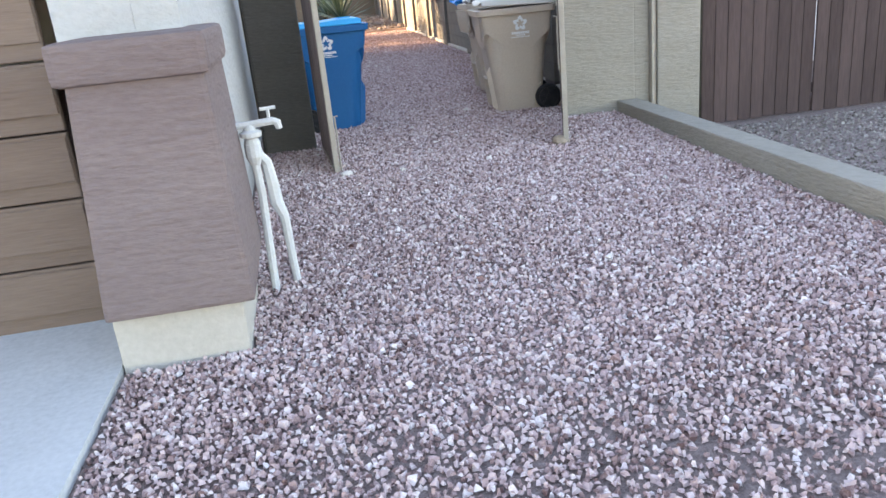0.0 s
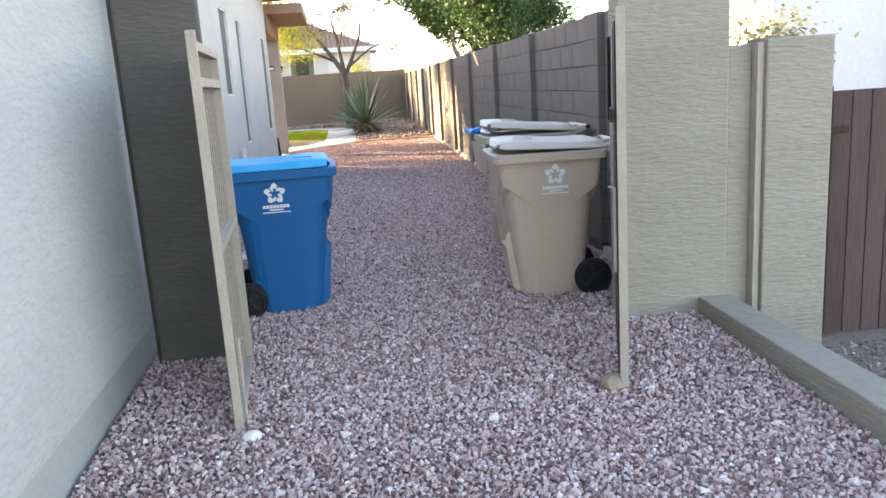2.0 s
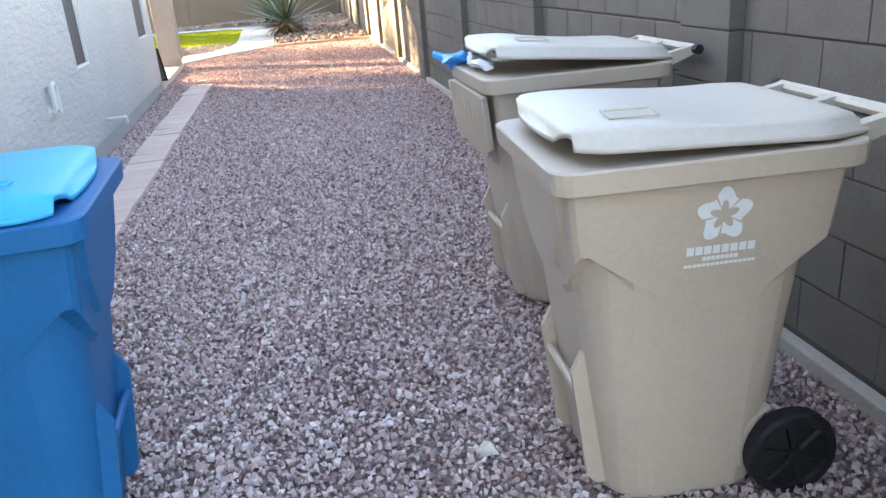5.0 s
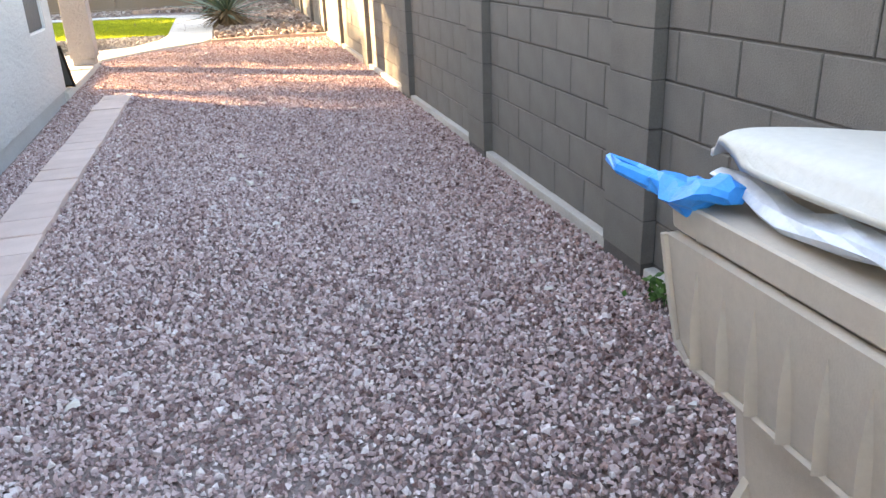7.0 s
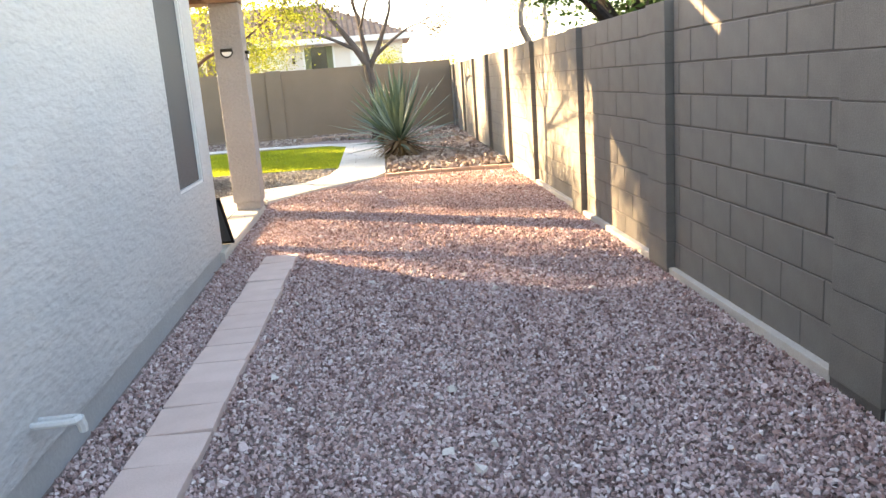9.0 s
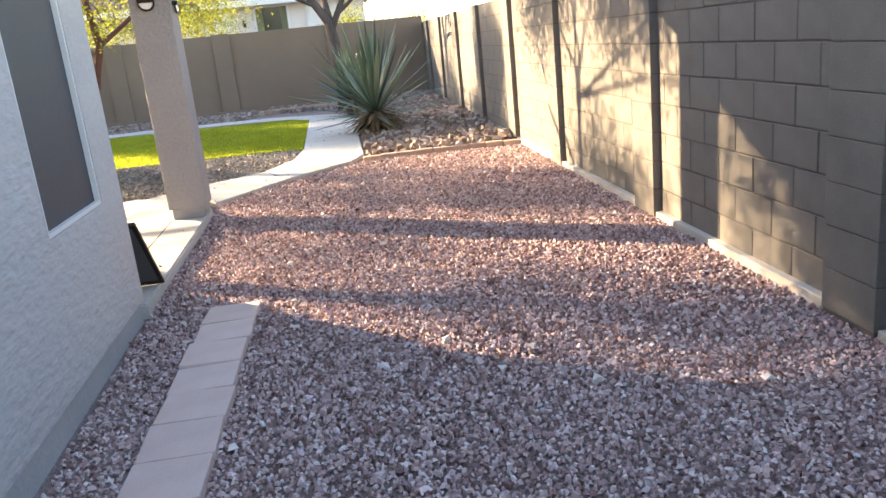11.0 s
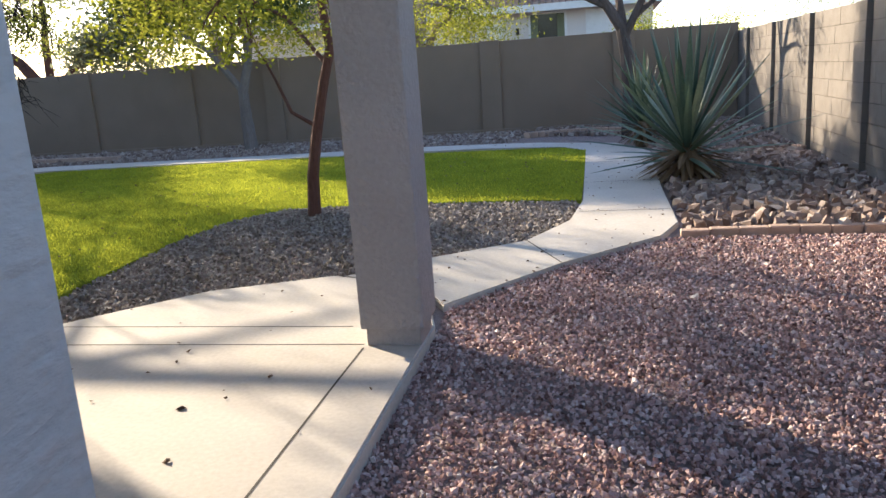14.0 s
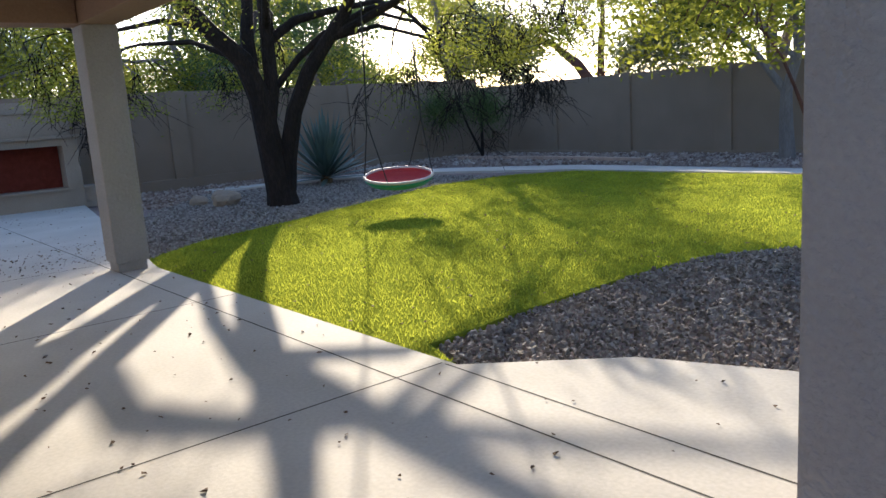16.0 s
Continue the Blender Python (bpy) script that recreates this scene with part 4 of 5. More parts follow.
def tree(name, base, stems, label, bark, leaf, reach, levels, n_leaf, leaf_len, leaf_w, spread=.35, droop=.25, seed=1, category="tree", fork=3, lift=.05, gnarl=.22, floor=None, flat=1.0, clump=1.0, twigs=0):
    """stems: lists of (x, y, z, radius) from the base up; past them the limbs fork on their own."""
    rg = random.Random(seed)
    t = thing(name, pose(*base), label, category)
    bm = bmesh.new()
    tips = []

    def grow(p, d, ln, r, lev):
        pts, rad = [p], [r]
        k = 4
        for i in range(k):
            d = (d + Vector((rg.gauss(0, gnarl), rg.gauss(0, gnarl), rg.gauss(lift if lev > 1 else -droop * .8, gnarl * .7)))).normalized()
            p = p + d * ln / k
            pts.append(p)
            rad.append(r * (1 - .45 * (i + 1) / k))
            if lev <= (2 if levels < 4 else 1):
                tips.append(p)
        tube(pts, rad, 6 if r > .03 else 4, bm)
        if lev > 0:
            for j in range(fork if lev > 1 else fork + 1):
                q = pts[rg.randint(2, k)]
                a = Vector((rg.gauss(0, .75), rg.gauss(0, .75), rg.gauss(0, .45)))
                grow(q, (d + a).normalized(), ln * rg.uniform(.6, .85), max(.008, rad[-1] * rg.uniform(.7, .95)), lev - 1)

    for st in stems:
        pts, rad = [Vector(p[:3]) for p in st], [p[3] for p in st]
        tube(pts, rad, 9, bm)
        go = (pts[-1] - pts[-2]).normalized()
        grow(pts[-1], Vector((go.x, go.y, go.z * (1 if pts[-1].z > 3.7 else flat))).normalized(), reach, rad[-1], levels)
    hanging = [q for q in tips if q.z < 4.0]
    for q in rg.sample(hanging, min(twigs, len(hanging))):
        d = Vector((rg.gauss(0, 1), rg.gauss(0, 1), rg.gauss(-.2, .5))).normalized()
        ln = rg.uniform(.3, .75)
        bend = Vector((rg.gauss(0, .1), rg.gauss(0, .1), -.18))
        tube([q, q + d * ln * .5 + bend * .25, q + d * ln + bend], [.007, .005, .003], 3, bm)
    part("trunk", bm, bark, t)
    if n_leaf:
        tp = np.array([tuple(p) for p in tips])
        weight = rng.random(len(tp)) ** clump
        pick = tp[rng.choice(len(tp), n_leaf, p=weight / weight.sum())] + rng.normal(0, 1, (n_leaf, 3)) * np.array([spread, spread, spread * .7])
        pick[:, 2] -= np.abs(rng.normal(0, droop * .5, n_leaf))
        if floor:
            wx = pick + np.array(base)
            pick = pick[floor(wx[:, 0], wx[:, 1], wx[:, 2])]
        leaves("crown", pick, leaf_len, leaf_w, leaf, t, droop)
    return t


# multi-stemmed shade tree with the swing
def limb(*rows):
    """Rows (across, up, away, radius), across and away as seen from the patio."""
    return [(.48 * q - .88 * p, .88 * q + .48 * p, z, r) for q, z, p, r in rows]


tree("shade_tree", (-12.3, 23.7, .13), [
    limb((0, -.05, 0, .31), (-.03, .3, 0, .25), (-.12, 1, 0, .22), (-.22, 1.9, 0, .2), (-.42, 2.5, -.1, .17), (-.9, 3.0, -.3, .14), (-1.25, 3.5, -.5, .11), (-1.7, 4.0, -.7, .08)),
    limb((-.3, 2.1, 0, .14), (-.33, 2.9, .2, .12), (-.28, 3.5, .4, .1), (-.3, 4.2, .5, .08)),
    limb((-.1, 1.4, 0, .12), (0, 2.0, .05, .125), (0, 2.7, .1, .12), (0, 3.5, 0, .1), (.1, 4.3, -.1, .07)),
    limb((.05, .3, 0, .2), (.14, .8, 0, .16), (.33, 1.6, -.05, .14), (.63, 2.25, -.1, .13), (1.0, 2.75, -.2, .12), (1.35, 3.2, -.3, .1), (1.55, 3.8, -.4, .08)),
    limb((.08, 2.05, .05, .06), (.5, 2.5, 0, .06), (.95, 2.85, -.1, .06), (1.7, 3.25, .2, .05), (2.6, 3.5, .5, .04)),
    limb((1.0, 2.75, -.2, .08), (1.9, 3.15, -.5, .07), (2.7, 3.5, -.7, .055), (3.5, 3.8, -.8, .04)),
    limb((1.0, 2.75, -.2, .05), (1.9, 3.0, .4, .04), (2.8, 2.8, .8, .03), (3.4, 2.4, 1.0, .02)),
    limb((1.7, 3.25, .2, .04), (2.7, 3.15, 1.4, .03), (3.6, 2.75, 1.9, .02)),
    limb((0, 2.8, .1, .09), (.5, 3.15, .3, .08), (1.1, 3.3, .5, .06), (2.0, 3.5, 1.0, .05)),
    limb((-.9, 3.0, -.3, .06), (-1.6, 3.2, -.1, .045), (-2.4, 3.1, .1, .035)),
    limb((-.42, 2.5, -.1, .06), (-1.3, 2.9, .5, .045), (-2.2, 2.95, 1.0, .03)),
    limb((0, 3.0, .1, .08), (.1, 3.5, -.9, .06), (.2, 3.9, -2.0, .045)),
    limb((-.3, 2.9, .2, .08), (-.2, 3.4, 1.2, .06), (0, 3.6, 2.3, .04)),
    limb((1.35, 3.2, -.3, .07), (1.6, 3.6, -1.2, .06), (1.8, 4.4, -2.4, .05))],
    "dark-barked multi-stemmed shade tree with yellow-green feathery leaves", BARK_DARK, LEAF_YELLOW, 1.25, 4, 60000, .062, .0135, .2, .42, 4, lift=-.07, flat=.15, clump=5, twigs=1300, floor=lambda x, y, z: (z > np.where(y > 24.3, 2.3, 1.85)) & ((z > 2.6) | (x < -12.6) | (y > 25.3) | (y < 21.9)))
# slim tree in the gravel bed
tree("slim_tree", (-2.97, 23.7, .14), [
    [(0, 0, -.05, .075), (.04, 0, .5, .062), (.12, 0, .9, .056), (.25, 0, 1.4, .052), (.36, 0, 1.75, .048), (.28, .05, 2.3, .04), (.1, .1, 3.0, .034)],
    [(.36, 0, 1.75, .035), (.8, .2, 2.1, .028), (1.4, .4, 2.35, .02)],
    [(.28, .05, 2.3, .03), (.7, -.2, 2.9, .025), (1.0, -.5, 3.4, .02)],
    [(.1, .1, 3.0, .03), (-.5, .3, 3.6, .02)], [(.1, .1, 3.0, .03), (.4, .8, 3.6, .02)], [(.1, .1, 2.8, .03), (-.5, -.7, 3.2, .022), (-.9, -1.4, 3.4, .016)], [(.1, .1, 2.8, .03), (.2, -.9, 3.1, .022), (.2, -1.6, 3.3, .016)],
    [(.12, 0, 1.0, .022), (-.1, -.05, 1.15, .018), (-.22, -.05, 1.45, .014)],
    [(.3, 0, 1.6, .025), (-.2, .3, 2.1, .02), (-.8, .5, 2.4, .015)]],
    "slim red-barked tree with sparse yellow-green leaves in a gravel bed", BARK_RED, LEAF_YELLOW, 1.0, 3, 36000, .07, .0145, .28, .25, 9, floor=lambda x, y, z: (z > 1.75) & ((z > 2.3) | (x < -2.3)))
# bare tree before the back wall
tree("bare_tree", (.42, 30.9, .18), [
    [(0, 0, -.05, .15), (.02, 0, .7, .13), (-.02, 0, 1.5, .12), (-.1, 0, 1.95, .11), (-.45, 0, 2.5, .08), (-.9, 0, 3.1, .055)],
    [(-.05, 0, 1.8, .09), (-.15, .1, 2.5, .065), (-.25, .1, 3.2, .05)],
    [(-.05, 0, 1.8, .08), (.25, -.1, 2.4, .06), (.5, -.2, 3.0, .045)],
    [(.1, -.05, 2.1, .05), (.6, -.1, 2.5, .04), (1.0, -.2, 2.75, .028)],
    [(-.3, 0, 2.3, .055), (-.9, -.1, 2.6, .04), (-1.4, -.1, 2.8, .03)],
    [(-.2, .1, 2.8, .04), (.0, -.3, 3.4, .03)]],
    "nearly leafless grey-brown tree with fine twigs by the wall", BARK_BROWN, LEAF_DRY, .7, 4, 4200, .06, .018, .12, .05, 14, fork=3, lift=.05)
# pale-trunked tree by the back wall
tree("wall_tree", (-7.73, 32.2, .18), [
    [(0, 0, -.05, .16), (-.04, 0, .7, .13), (-.02, -.05, 1.3, .11), (.2, -.1, 1.9, .09), (.4, -.2, 2.6, .06)],
    [(-.02, -.05, 1.3, .08), (-.6, -.3, 2.2, .06), (-1.5, -.4, 2.9, .04)],
    [(.2, -.1, 1.9, .06), (-.4, -.3, 2.6, .045), (-1.0, -.4, 3.4, .035)], [(.2, -.1, 1.9, .06), (.2, -.2, 3.0, .05), (.1, -.3, 4.2, .04)]],
    "pale-trunked tree with drooping olive-green leaves at the wall", BARK_GREY, LEAF_GREEN, .95, 3, 52000, .085, .02, .3, .4, 21, flat=.6, floor=lambda x, y, z: z > 1.75)
tree("corner_shrub", (-16.4, 31.9, .18), [
    [(0, 0, -.05, .05), (.05, 0, .8, .04), (.1, 0, 1.4, .03)], [(0, 0, .1, .04), (-.3, -.2, .9, .03), (-.5, -.3, 1.5, .02)]],
    "tall thin dark-green shrub in the wall corner", BARK_DARK, LEAF_GREEN, .5, 2, 12000, .06, .013, .24, .5, 30, "shrub", flat=.4)
# trees behind the walls
tree("rear_tree", (-16.3, 36.8, .2), [
    [(0, 0, -.1, .28), (.1, 0, 1.4, .22), (-.8, 0, 2.5, .16), (-1.8, 0, 3.2, .1)], [(.1, 0, 1.4, .18), (1.2, 0, 2.4, .14), (2.8, 0, 3.0, .09)], [(.1, 0, 1.4, .15), (.3, -.2, 2.8, .11), (.6, -.4, 4.0, .07)]],
    "broad tan-branched tree behind the garden wall", BARK_RED, LEAF_PALE, 1.4, 4, 36000, .16, .036, .4, .25, 33, flat=.5, lift=.06, clump=3)
back = "yellow-green tree behind the garden wall"
for k, (x, y, lf, cnt) in enumerate(((-11.5, 38.5, LEAF_YELLOW, 14000), (-20.8, 34.5, LEAF_YELLOW, 6500), (-21.5, 30.0, LEAF_YELLOW, 17000), (-21.8, 26.0, LEAF_GREEN, 16000), (-21.5, 22.3, LEAF_YELLOW, 17000), (-5.5, 39.0, LEAF_YELLOW, 9000), (-28.0, 34.0, LEAF_GREEN, 15000), (-27.0, 39.5, LEAF_YELLOW, 15000), (-25.0, 27.5, LEAF_YELLOW, 15000), (-26.0, 31.5, LEAF_GREEN, 15000), (-25.5, 23.5, LEAF_YELLOW, 15000))):
    s = 1.35 if x < -24 else {34.5: 1.22, 38.5: 1.22, 30.0: .85}.get(y, 1.0)
    tree("rear_tree", (x, y, .2), [
        [(0, 0, -.1, .2), (.1, 0, 1.5, .16), (-.5, .5, 2.6 * s, .1)], [(.1, 0, 1.5, .14), (.8, -.4, 2.7 * s, .09)], [(.1, 0, 1.5, .12), (.2, .8, 3.3 * s, .08)], [(.1, 0, 1.5, .12), (.2, -.6, 3.8 * s, .08)]],
        back if lf is LEAF_YELLOW else "olive-green tree behind the garden wall", BARK_GREY, lf, 1.15, 3, int(cnt * (1.5 if x > -24 else .9)), .1 if x > -24 else .15, .022 if x > -24 else .03, .55, .4, 70 + k, flat=.15, lift=-.02, clump=7)
tree("west_tree", (-21.5, 18.6, .2), [
    [(0, 0, -.1, .25), (.1, .1, 1.5, .2), (-.3, 1.0, 2.8, .13)], [(.1, .1, 1.5, .18), (.2, -1.0, 2.8, .12)], [(.1, .1, 1.5, .15), (.3, .3, 3.4, .1)]],
    "silvery grey-green tree behind the garden wall", BARK_DARK, LEAF_PALE, 1.2, 3, 27000, .11, .025, .45, .3, 41, flat=.2)
tree("neighbour_tree", (4.0, 20.3, -.1), [
    [(0, 0, -.1, .16), (0, 0, 1.8, .13), (-.3, -.9, 2.8, .08)], [(0, 0, 1.8, .1), (.3, .9, 2.9, .07)], [(0, 0, 1.8, .1), (-.9, .6, 3.0, .06)], [(0, 0, 1.8, .1), (-.2, 1.5, 2.8, .06)]],
    "dense dark-green tree hanging over the block wall", BARK_DARK, LEAF_DARK, 1.1, 2, 36000, .09, .026, .36, .15, 50, floor=lambda x, y, z: z > 2.12 + np.clip((3.1 - x) * 1.1, 0, 1.2))
tree("neighbour_bush", (3.75, 8.7, -.1), [[(0, 0, -.1, .05), (0, 0, .9, .04)], [(0, 0, .3, .04), (.2, .2, 1.3, .03)], [(0, 0, .3, .04), (-.1, .3, 1.2, .03)]],
    "pale yellow-green bush between wall and house", BARK_GREY, LEAF_PALE, .45, 2, 5000, .06, .014, .16, .1, 91, "bush")
tree("neighbour_tree", (4.9, 31.0, -.1), [
    [(0, 0, -.1, .16), (0, 0, 1.8, .13), (-.6, -.5, 2.9, .08)], [(0, 0, 1.8, .1), (.3, .7, 3.0, .07)]],
    "pale feathery tree behind the block wall", BARK_GREY, LEAF_PALE, 1.4, 3, 12000, .09, .012, .4, .5, 55)
tree("wall_bush", (1.9, 36.0, .2), [[(0, 0, -.1, .06), (0, 0, 1.0, .05)], [(0, 0, .3, .05), (.5, 0, 1.2, .04)], [(0, 0, .3, .05), (-.5, 0, 1.2, .04)]],
    "yellow-green bush showing over the back wall", BARK_GREY, LEAF_YELLOW, .7, 2, 6000, .08, .018, .25, .1, 60, "bush")


def rosette(name, m, n, ln, wd, mat, label, up=.25, seed=3, dry=0, stiff=True):
    """Stiff sword leaves from one crown: each a folded tapering blade."""
    rg = random.Random(seed)
    t = thing(name, m, label, "plant")
    for kind, count, mt in (("leaf_rosette", n, mat), ("dry_skirt", dry, YUCCADRY)):
        if not count:
            continue
        bm = bmesh.new() if kind == "dry_skirt" else None
        for i in range(count):
            if kind == "leaf_rosette":
                bm = bmesh.new()
            a = i * 2.39996 + rg.uniform(-.2, .2)
            u = (i + .5) / count
            el = (up + (1.5 - up) * (1 - u) ** .9) if kind == "leaf_rosette" else rg.uniform(-.9, .0)
            L = ln * rg.uniform(.78, 1.08) * (1 if kind == "leaf_rosette" else .5)
            d = Vector((math.cos(a) * math.cos(el), math.sin(a) * math.cos(el), math.sin(el)))
            s = Vector((-math.sin(a), math.cos(a), 0))
            nrm = s.cross(d)
            z0 = .26 + .18 * (1 - u)
            rows = []
            for k, (f, w) in enumerate(((.02, .55), (.25, .9), (.5, 1), (.75, .7), (1, .03))):
                c = Vector((0, 0, z0)) + d * L * f - Vector((0, 0, 1)) * (.1 * f * f * L * (1 - abs(d.z)))
                rows.append([bm.verts.new(c - s * wd * w + nrm * wd * w * .35), bm.verts.new(c), bm.verts.new(c + s * wd * w + nrm * wd * w * .35)])
            for p, q in zip(rows, rows[1:]):
                bm.faces.new((p[0], p[1], q[1], q[0]))
                bm.faces.new((p[1], p[2], q[2], q[1]))
            if kind == "leaf_rosette":
                part("leaf", bm, mt, t)
        if kind == "dry_skirt":
            tagged(part(kind, bm, mt, t), kind="stuff")
    part("stem", tube([(0, 0, -.05), (0, 0, .25), (0, 0, .43)], [.12, .14, .06], 8), YUCCADRY, t)
    return t


rosette("yucca", pose(.93, 25.55, .16), 62, 1.45, .043, YUCCA, "large spiky grey-green yucca in a rock bed", -.08, 3, 60)
rosette("yucca", pose(.6, 29.3, .17), 64, 1.1, .034, YUCCA, "smaller spiky grey-green yucca by the path", -.05, 5, 30)
rosette("agave", pose(-15.0, 26.1, .02), 95, 1.3, .06, AGAVE, "blue-green spiky agave beside the wall", .02, 8)

# ---- saucer swing ----
sw = thing("saucer_swing", pose(-9.38, 24.14, .0), "round saucer swing with red seat hung from the tree", "swing")
R_, ZS = .5, .7
TIP = pose(0, 0, ZS) @ Matrix.Rotation(radians(9), 4, Vector((.57, .82, 0))) @ pose(0, 0, -ZS)
circ = [2 * math.pi * i / 32 for i in range(33)]
part("rim", tube([TIP @ Vector((R_ * math.cos(a), R_ * math.sin(a), ZS)) for a in circ], .022, 8), SWINGPALE, sw, "padded pale rim")
rings = [[TIP @ Vector((r * math.cos(a), r * math.sin(a), ZS - z)) for a in circ[:-1]] for r, z in ((.505, .0), (.5, .05), (.43, .11), (.3, .15), (.12, .165))]
part("underside", loft(rings, False), SWINGTEAL, sw, "teal underside")
rings = [[TIP @ Vector((r * math.cos(a), r * math.sin(a), ZS - z)) for a in circ[:-1]] for r, z in ((.485, .0), (.46, .05), (.36, .095), (.2, .12), (.08, .125))]
part("seat", loft(rings, False), SWINGRED, sw)
for a, b in ((.9, 2.2), (4.04, 5.35)):
    m_ = (a + b) / 2
    knot = Vector((.47 * math.cos(m_), .47 * math.sin(m_), 1.5))
    for q in (a, b):
        part("rope", tube([TIP @ Vector((R_ * math.cos(q), R_ * math.sin(q), ZS)), knot], .009, 5), ROPE, sw)
    part("rope", tube([knot, Vector((.35 * math.cos(m_), .35 * math.sin(m_), 4.5))], .011, 5), ROPE, sw)

# ---- outdoor fireplace ----
fp = thing("outdoor_fireplace", pose(-16.6, 20.2, PATIO_Z - .05), "stepped tan stucco outdoor fireplace with red firebox", "fireplace")
bm = box(-.9, 0, -1.3, -1.0, 0, 1.4)
add_box(bm, -.9, 0, 1.02, 1.3, 0, 1.4)
add_box(bm, -.9, 0, -1.0, 1.02, 0, .4)
add_box(bm, -.9, 0, -1.0, 1.02, 1.26, 1.4)
add_box(bm, -.9, -.6, -1.0, 1.02, .4, 1.26)
part("surround", bm, HEARTH, fp)
part("firebox", box(-.6, -.45, -1.0, 1.02, .4, 1.26), FIREBRICK, fp, "red brick back of the firebox")
part("hearth", box(-.9, .06, -1.05, 1.07, .38, .43, .01), HEARTH, fp)
part("mantel", box(-.95, .06, -1.4, 1.4, 1.4, 1.47, .012), HEARTH, fp)
part("chimney_breast", box(-.9, -.02, -1.2, 1.2, 1.47, 1.9, .012), HEARTH, fp)
part("ledge", box(-.93, .02, -1.25, 1.25, 1.9, 1.95, .01), HEARTH, fp)
part("cap", box(-.8, -.1, -.65, .65, 1.95, 2.12, .012), HEARTH, fp)
part("bench", box(-.6, -.05, 1.3, 1.75, 0, .42, .012), HEARTH, fp)


def boulder(m, r, seed, label, mat=BOULDER):
    rg = random.Random(seed)
    bm = bmesh.new()
    bmesh.ops.create_icosphere(bm, subdivisions=2, radius=r)
    for v in bm.verts:
        v.co *= 1 + .25 * noise.noise(v.co * 2.2 / r * .5 + Vector((seed, 0, 0)))
        v.co.z *= .65
    ob = mesh_ob("boulder", bm, mat)
    ob.matrix_world = m
    tagged(ob, label, "rock")


boulder(pose(-13.5, 23.15, .26), .26, 2, "tan boulder at the edge of the gravel bed")
boulder(pose(-14.2, 22.9, .22), .17, 6, "small tan boulder beside the gravel bed")
boulder(pose(-14.6, 23.5, .22), .2, 8, "small tan boulder beside the wall")

boulder(pose(.1, 5.72, .025), .045, 11, "small white stone at the foot of the gate leaf", PALESTONE)
boulder(pose(1.83, 5.86, .04), .075, 13, "grey stone wedged under the gate leaf")

# ---- gravel, rock and turf ----
side = [hw(-.44, 3.7), (-.42, 2.95), (-.92, 2.88), (-.9, .2), (2.67, .2), (2.67, 22.58), (.55, 22.55), (.42, 22.5), (-.3, 21.7), (-.95, 20.72), hw(-.43, 20.25), hw(-.43, 17.4)]
px, py = scatter(side, .0192)
keep = ~((px > -.5) & (px < -.19) & (py > 9.3) & (py < 17.38))
keep &= rng.random(len(px)) < np.interp(py, [0, 1.5, 2.5, 13, 19, 22.6], [.6, .6, 1, .95, .82, .6])
px, py = px[keep], py[keep]
sz = .0155 + .011 * rng.random(len(px)) ** 1.5 + .016 * (rng.random(len(px)) < .03)
pz = ground_z(py) - .004 + rng.uniform(0, .012, len(px)) + .008 * np.sin(px * 2.3) * np.sin(py * 1.7)
share = np.clip(np.maximum((py - 13) / 6, (px - 1.75) / 1.3 * np.clip((py - 7) / 4, 0, 1)), .04, .8)
brown = rng.random(len(px)) < share
for name, pick, mt, lab in (("gravel", ~brown, GRAVEL, "pinkish grey crushed gravel"), ("brown_gravel", brown, BROWNGRAVEL, "reddish brown crushed gravel")):
    tagged(stones(name, px[pick], py[pick], pz[pick], sz[pick], mt, .75), lab, "gravel", kind="stuff")
px, py = rng.uniform(-.3, 2.5, 70), rng.uniform(3.2, 21, 70)
keep = ~((px < -.15) & (py > 9.2))
px, py = px[keep], py[keep]
tagged(stones("pale_stones", px, py, ground_z(py) + .012, .03 + .035 * rng.random(len(px)), PALESTONE, .5), "larger pale stones lying in the gravel", "stones", kind="stuff")
nb = [(2.9, .5), (6.5, .5), (6.5, 6.7), (2.9, 6.7)]
px, py = scatter(nb, .045)
tagged(stones("neighbour_gravel", px, py, np.full(len(px), -.215), .018 + .02 * rng.random(len(px)), BEDGRAVEL, .7), "grey-brown gravel beyond the kerb", "gravel", kind="stuff")

bed = [(-1.25, 21.98), (-.64, 22.45), (-.32, 23.25), (-.26, 24.22), (-.9, 24.34), (-2.0, 24.36), (-3.5, 24.22), (-3.88, 23.6), (-3.98, 22.7), (-3.93, 21.3), (-3.84, 20.5), (-3.36, 20.3), (-2.7, 21.02), (-1.9, 21.4)]
px, py = scatter(bed, .033)
pz = ground_z(py) + .012 + .012 * rng.random(len(px)) + .05 * np.exp(-((px + 2.9) ** 2 + (py - 23.3) ** 2) / 1.2)
tagged(stones("bed_gravel", px, py, pz, .02 + .03 * rng.random(len(px)) ** 2, BEDGRAVEL, .7), "grey-brown gravel in the planting bed", "gravel", kind="stuff")
tbed = [hw(-8.3, 20.45), (-9.2, 20.6), (-9.7, 21.25), (-10.2, 22.85), (-10.8, 24.25), (-11.65, 26.5), (-11.6, 28.3), (-13.6, 28.0), (-15.4, 26.3), (-16.1, 23.6), (-14.0, 21.9), (-11.6, 20.9)]
px, py = scatter(tbed, .05)
tagged(stones("tree_bed_gravel", px, py, ground_z(py) + .01 * rng.random(len(px)), .03 + .03 * rng.random(len(px)) ** 2, BEDGRAVEL, .7), "grey-brown gravel round the shade tree", "gravel", kind="stuff")
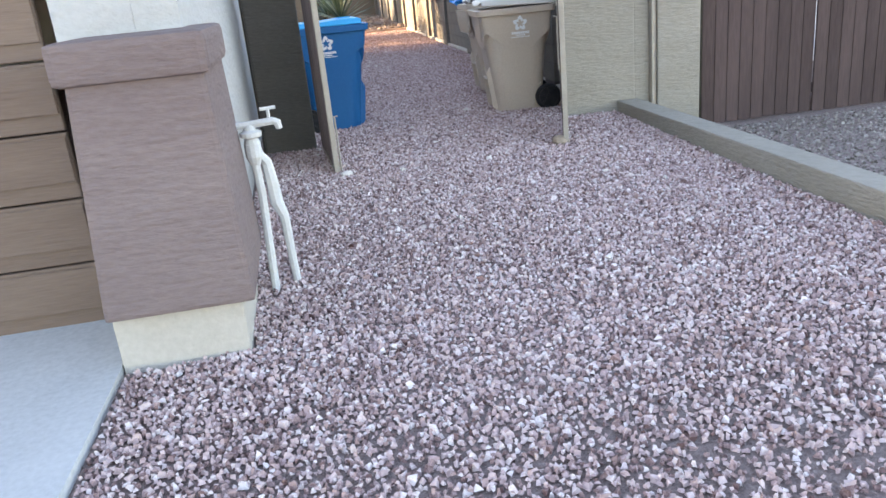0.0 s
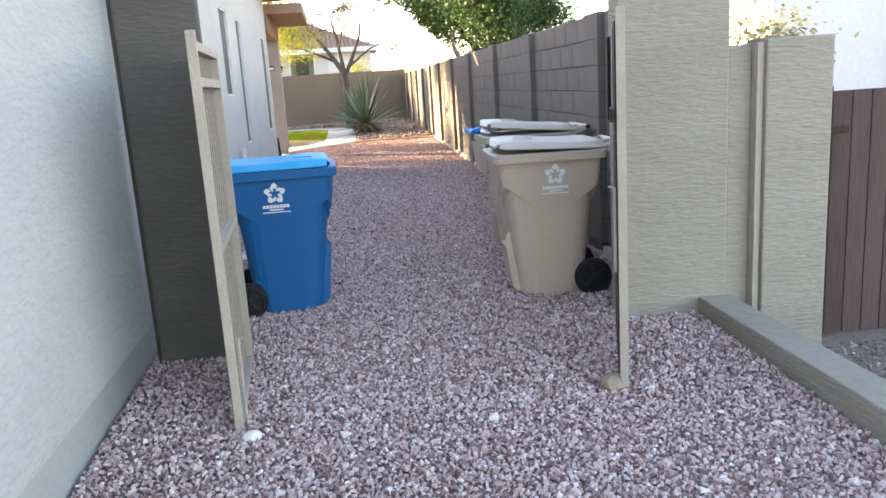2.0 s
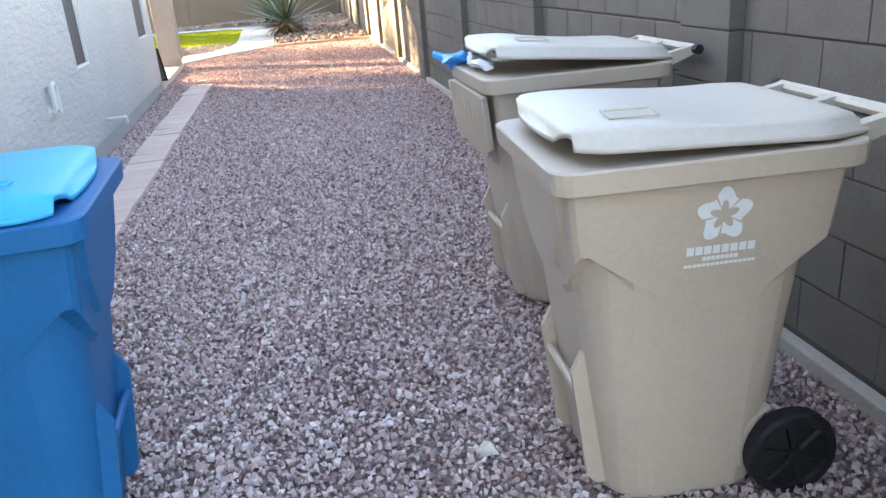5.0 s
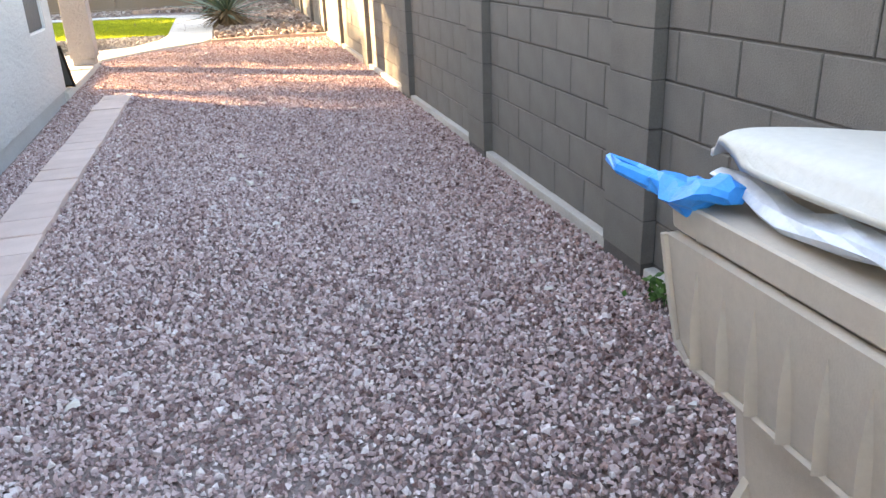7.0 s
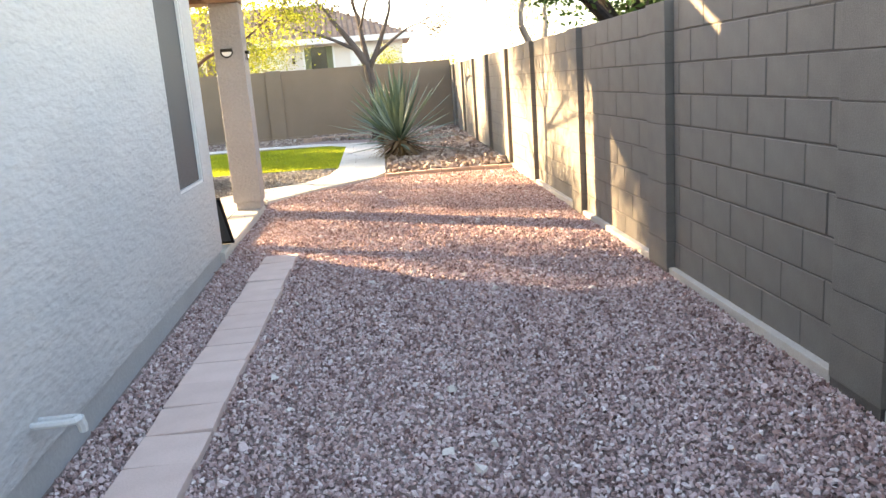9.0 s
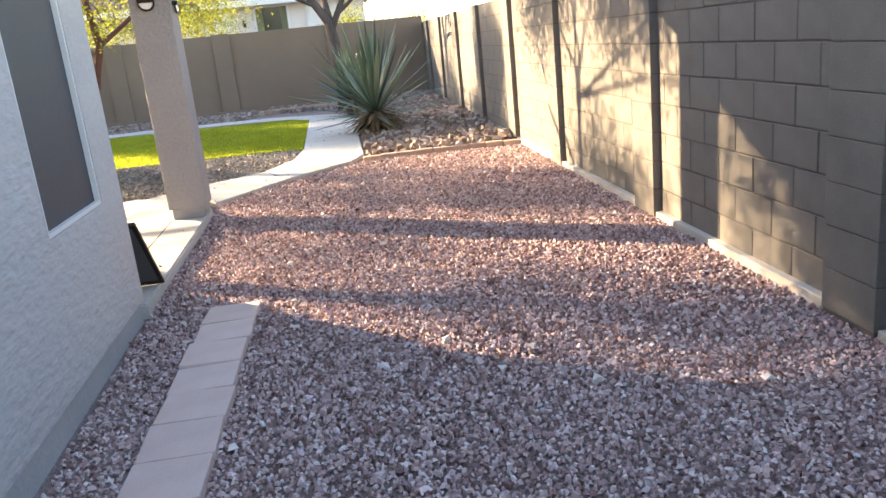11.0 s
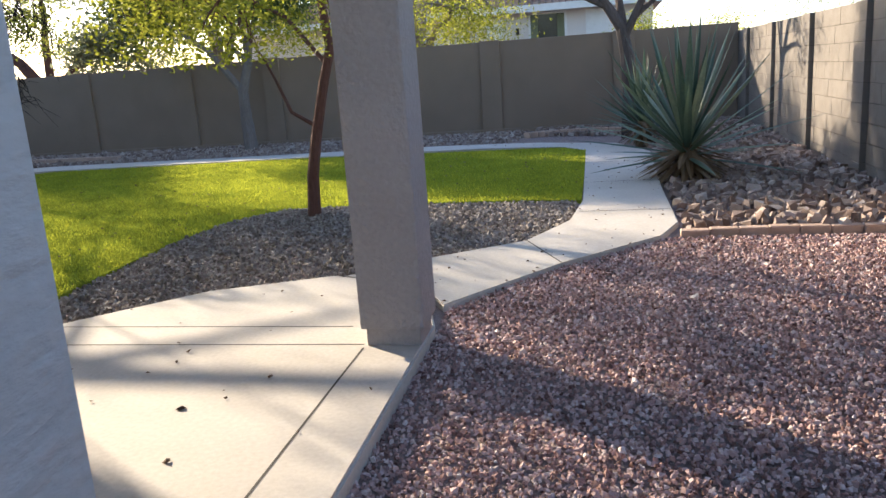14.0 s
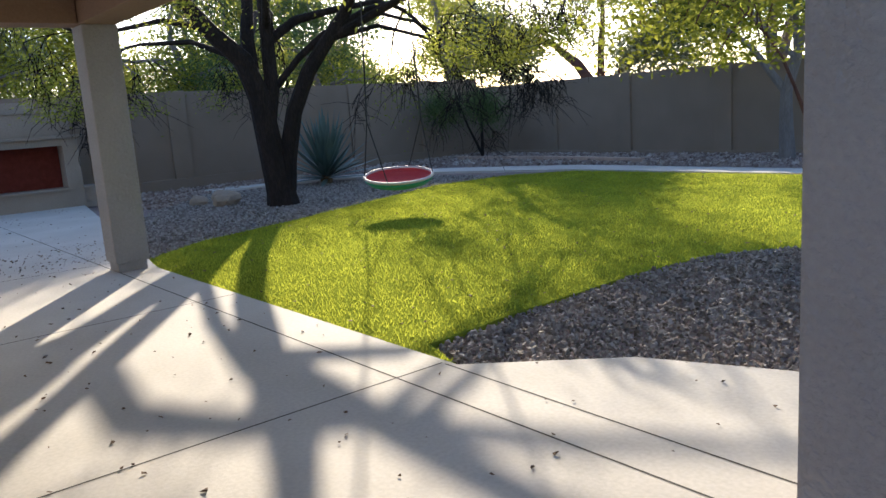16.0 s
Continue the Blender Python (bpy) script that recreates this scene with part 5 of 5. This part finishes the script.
rock = [(.68, 22.75), (2.6, 22.7), (2.6, 33.2), (-1.5, 33.2), (-1.4, 31.9), (.3, 31.2), (.75, 28.5), (.66, 25)]
px, py = scatter(rock, .085)
keep = (px - .93) ** 2 + (py - 25.55) ** 2 > .03
px, py = px[keep], py[keep]
tagged(stones("river_rock", px, py, ground_z(py) + .02 + .03 * rng.random(len(px)) + .05 * np.clip((px - .7) / 2, 0, 1), .06 + .1 * rng.random(len(px)) ** 1.6, RIVER, .7), "brown and tan loose rocks of the wall bed", "rocks", kind="stuff")
rock = [(-18.1, 21.7), (-16.4, 21.7), (-14.2, 22.2), (-16.2, 23.9), (-17.0, 26.5), (-15.5, 29.3), (-11.4, 30.7), (-1.6, 30.9), (-1.6, 33.2), (-18.1, 33.2)]
px, py = scatter(rock, .075)
tagged(stones("border_rock", px, py, ground_z(py) + .01 + .02 * rng.random(len(px)), .035 + .09 * rng.random(len(px)) ** 3.5, RIVER, .6), "reddish rocks and gravel along the far wall", "rocks", kind="stuff")

# turf blades
px, py = scatter(lawn, .0245)
keep = rng.random(len(px)) < np.interp(py, [20, 25, 30], [1, .8, .5])
px, py = px[keep], py[keep]
n = len(px)
a, lean = rng.uniform(0, 2 * np.pi, n), rng.normal(0, .012, (n, 2))
h = rng.uniform(.015, .035, n)
z = ground_z(py) + .028
wx, wy = np.cos(a) * .0055, np.sin(a) * .0055
v = np.stack([np.stack([px - wx, py - wy, z], -1), np.stack([px + wx, py + wy, z], -1), np.stack([px + lean[:, 0], py + lean[:, 1], z + h], -1)], 1).reshape(-1, 3)
tagged(raw_mesh("turf_blades", v, np.arange(3 * n).reshape(-1, 3), BLADE), "short bright green grass blades", "grass", kind="stuff")


# fallen leaves on patio, path and lawn
def litter(name, outline, count, z, mat, label):
    lx, ly = scatter(outline, .08)
    pick = rng.permutation(len(lx))[:count]
    lx, ly = lx[pick], ly[pick]
    zz = np.array([z(x, y) for x, y in zip(lx, ly)])
    return tagged(stones(name, lx, ly, zz, .012 + .022 * rng.random(len(lx)) ** 2, mat, .3), label, "leaves", kind="stuff")


litter("patio_leaves", patio, 460, lambda x, y: PATIO_Z + .008, LEAF_DRY, "dry brown leaves scattered on the concrete")
litter("path_leaves", path[:10] + path[-6:], 120, lambda x, y: gz(x, y) + .042, LEAF_DRY, "dry brown leaves on the path")
litter("lawn_leaves", lawn, 800, lambda x, y: gz(x, y) + .055, LEAF_DRY, "dry leaves and pebbles lying on the lawn")
litter("leaf_drift", [hw(-9.5, 18.3), hw(-8.6, 18.3), hw(-8.3, 20.2), hw(-10.5, 20.4)], 260, lambda x, y: PATIO_Z + .012, LEAF_DRY, "drift of dry brown leaves on the patio")

wd_ = thing("weed", pose(2.6, 10.72, gz(0, 10.7)), "small green weed at the foot of the wall", "plant")
leaves("foliage", rng.normal(0, .04, (80, 3)) * np.array([1, 1.3, .5]) + np.array([0, 0, .05]), .05, .014, WEED, wd_, -.2)
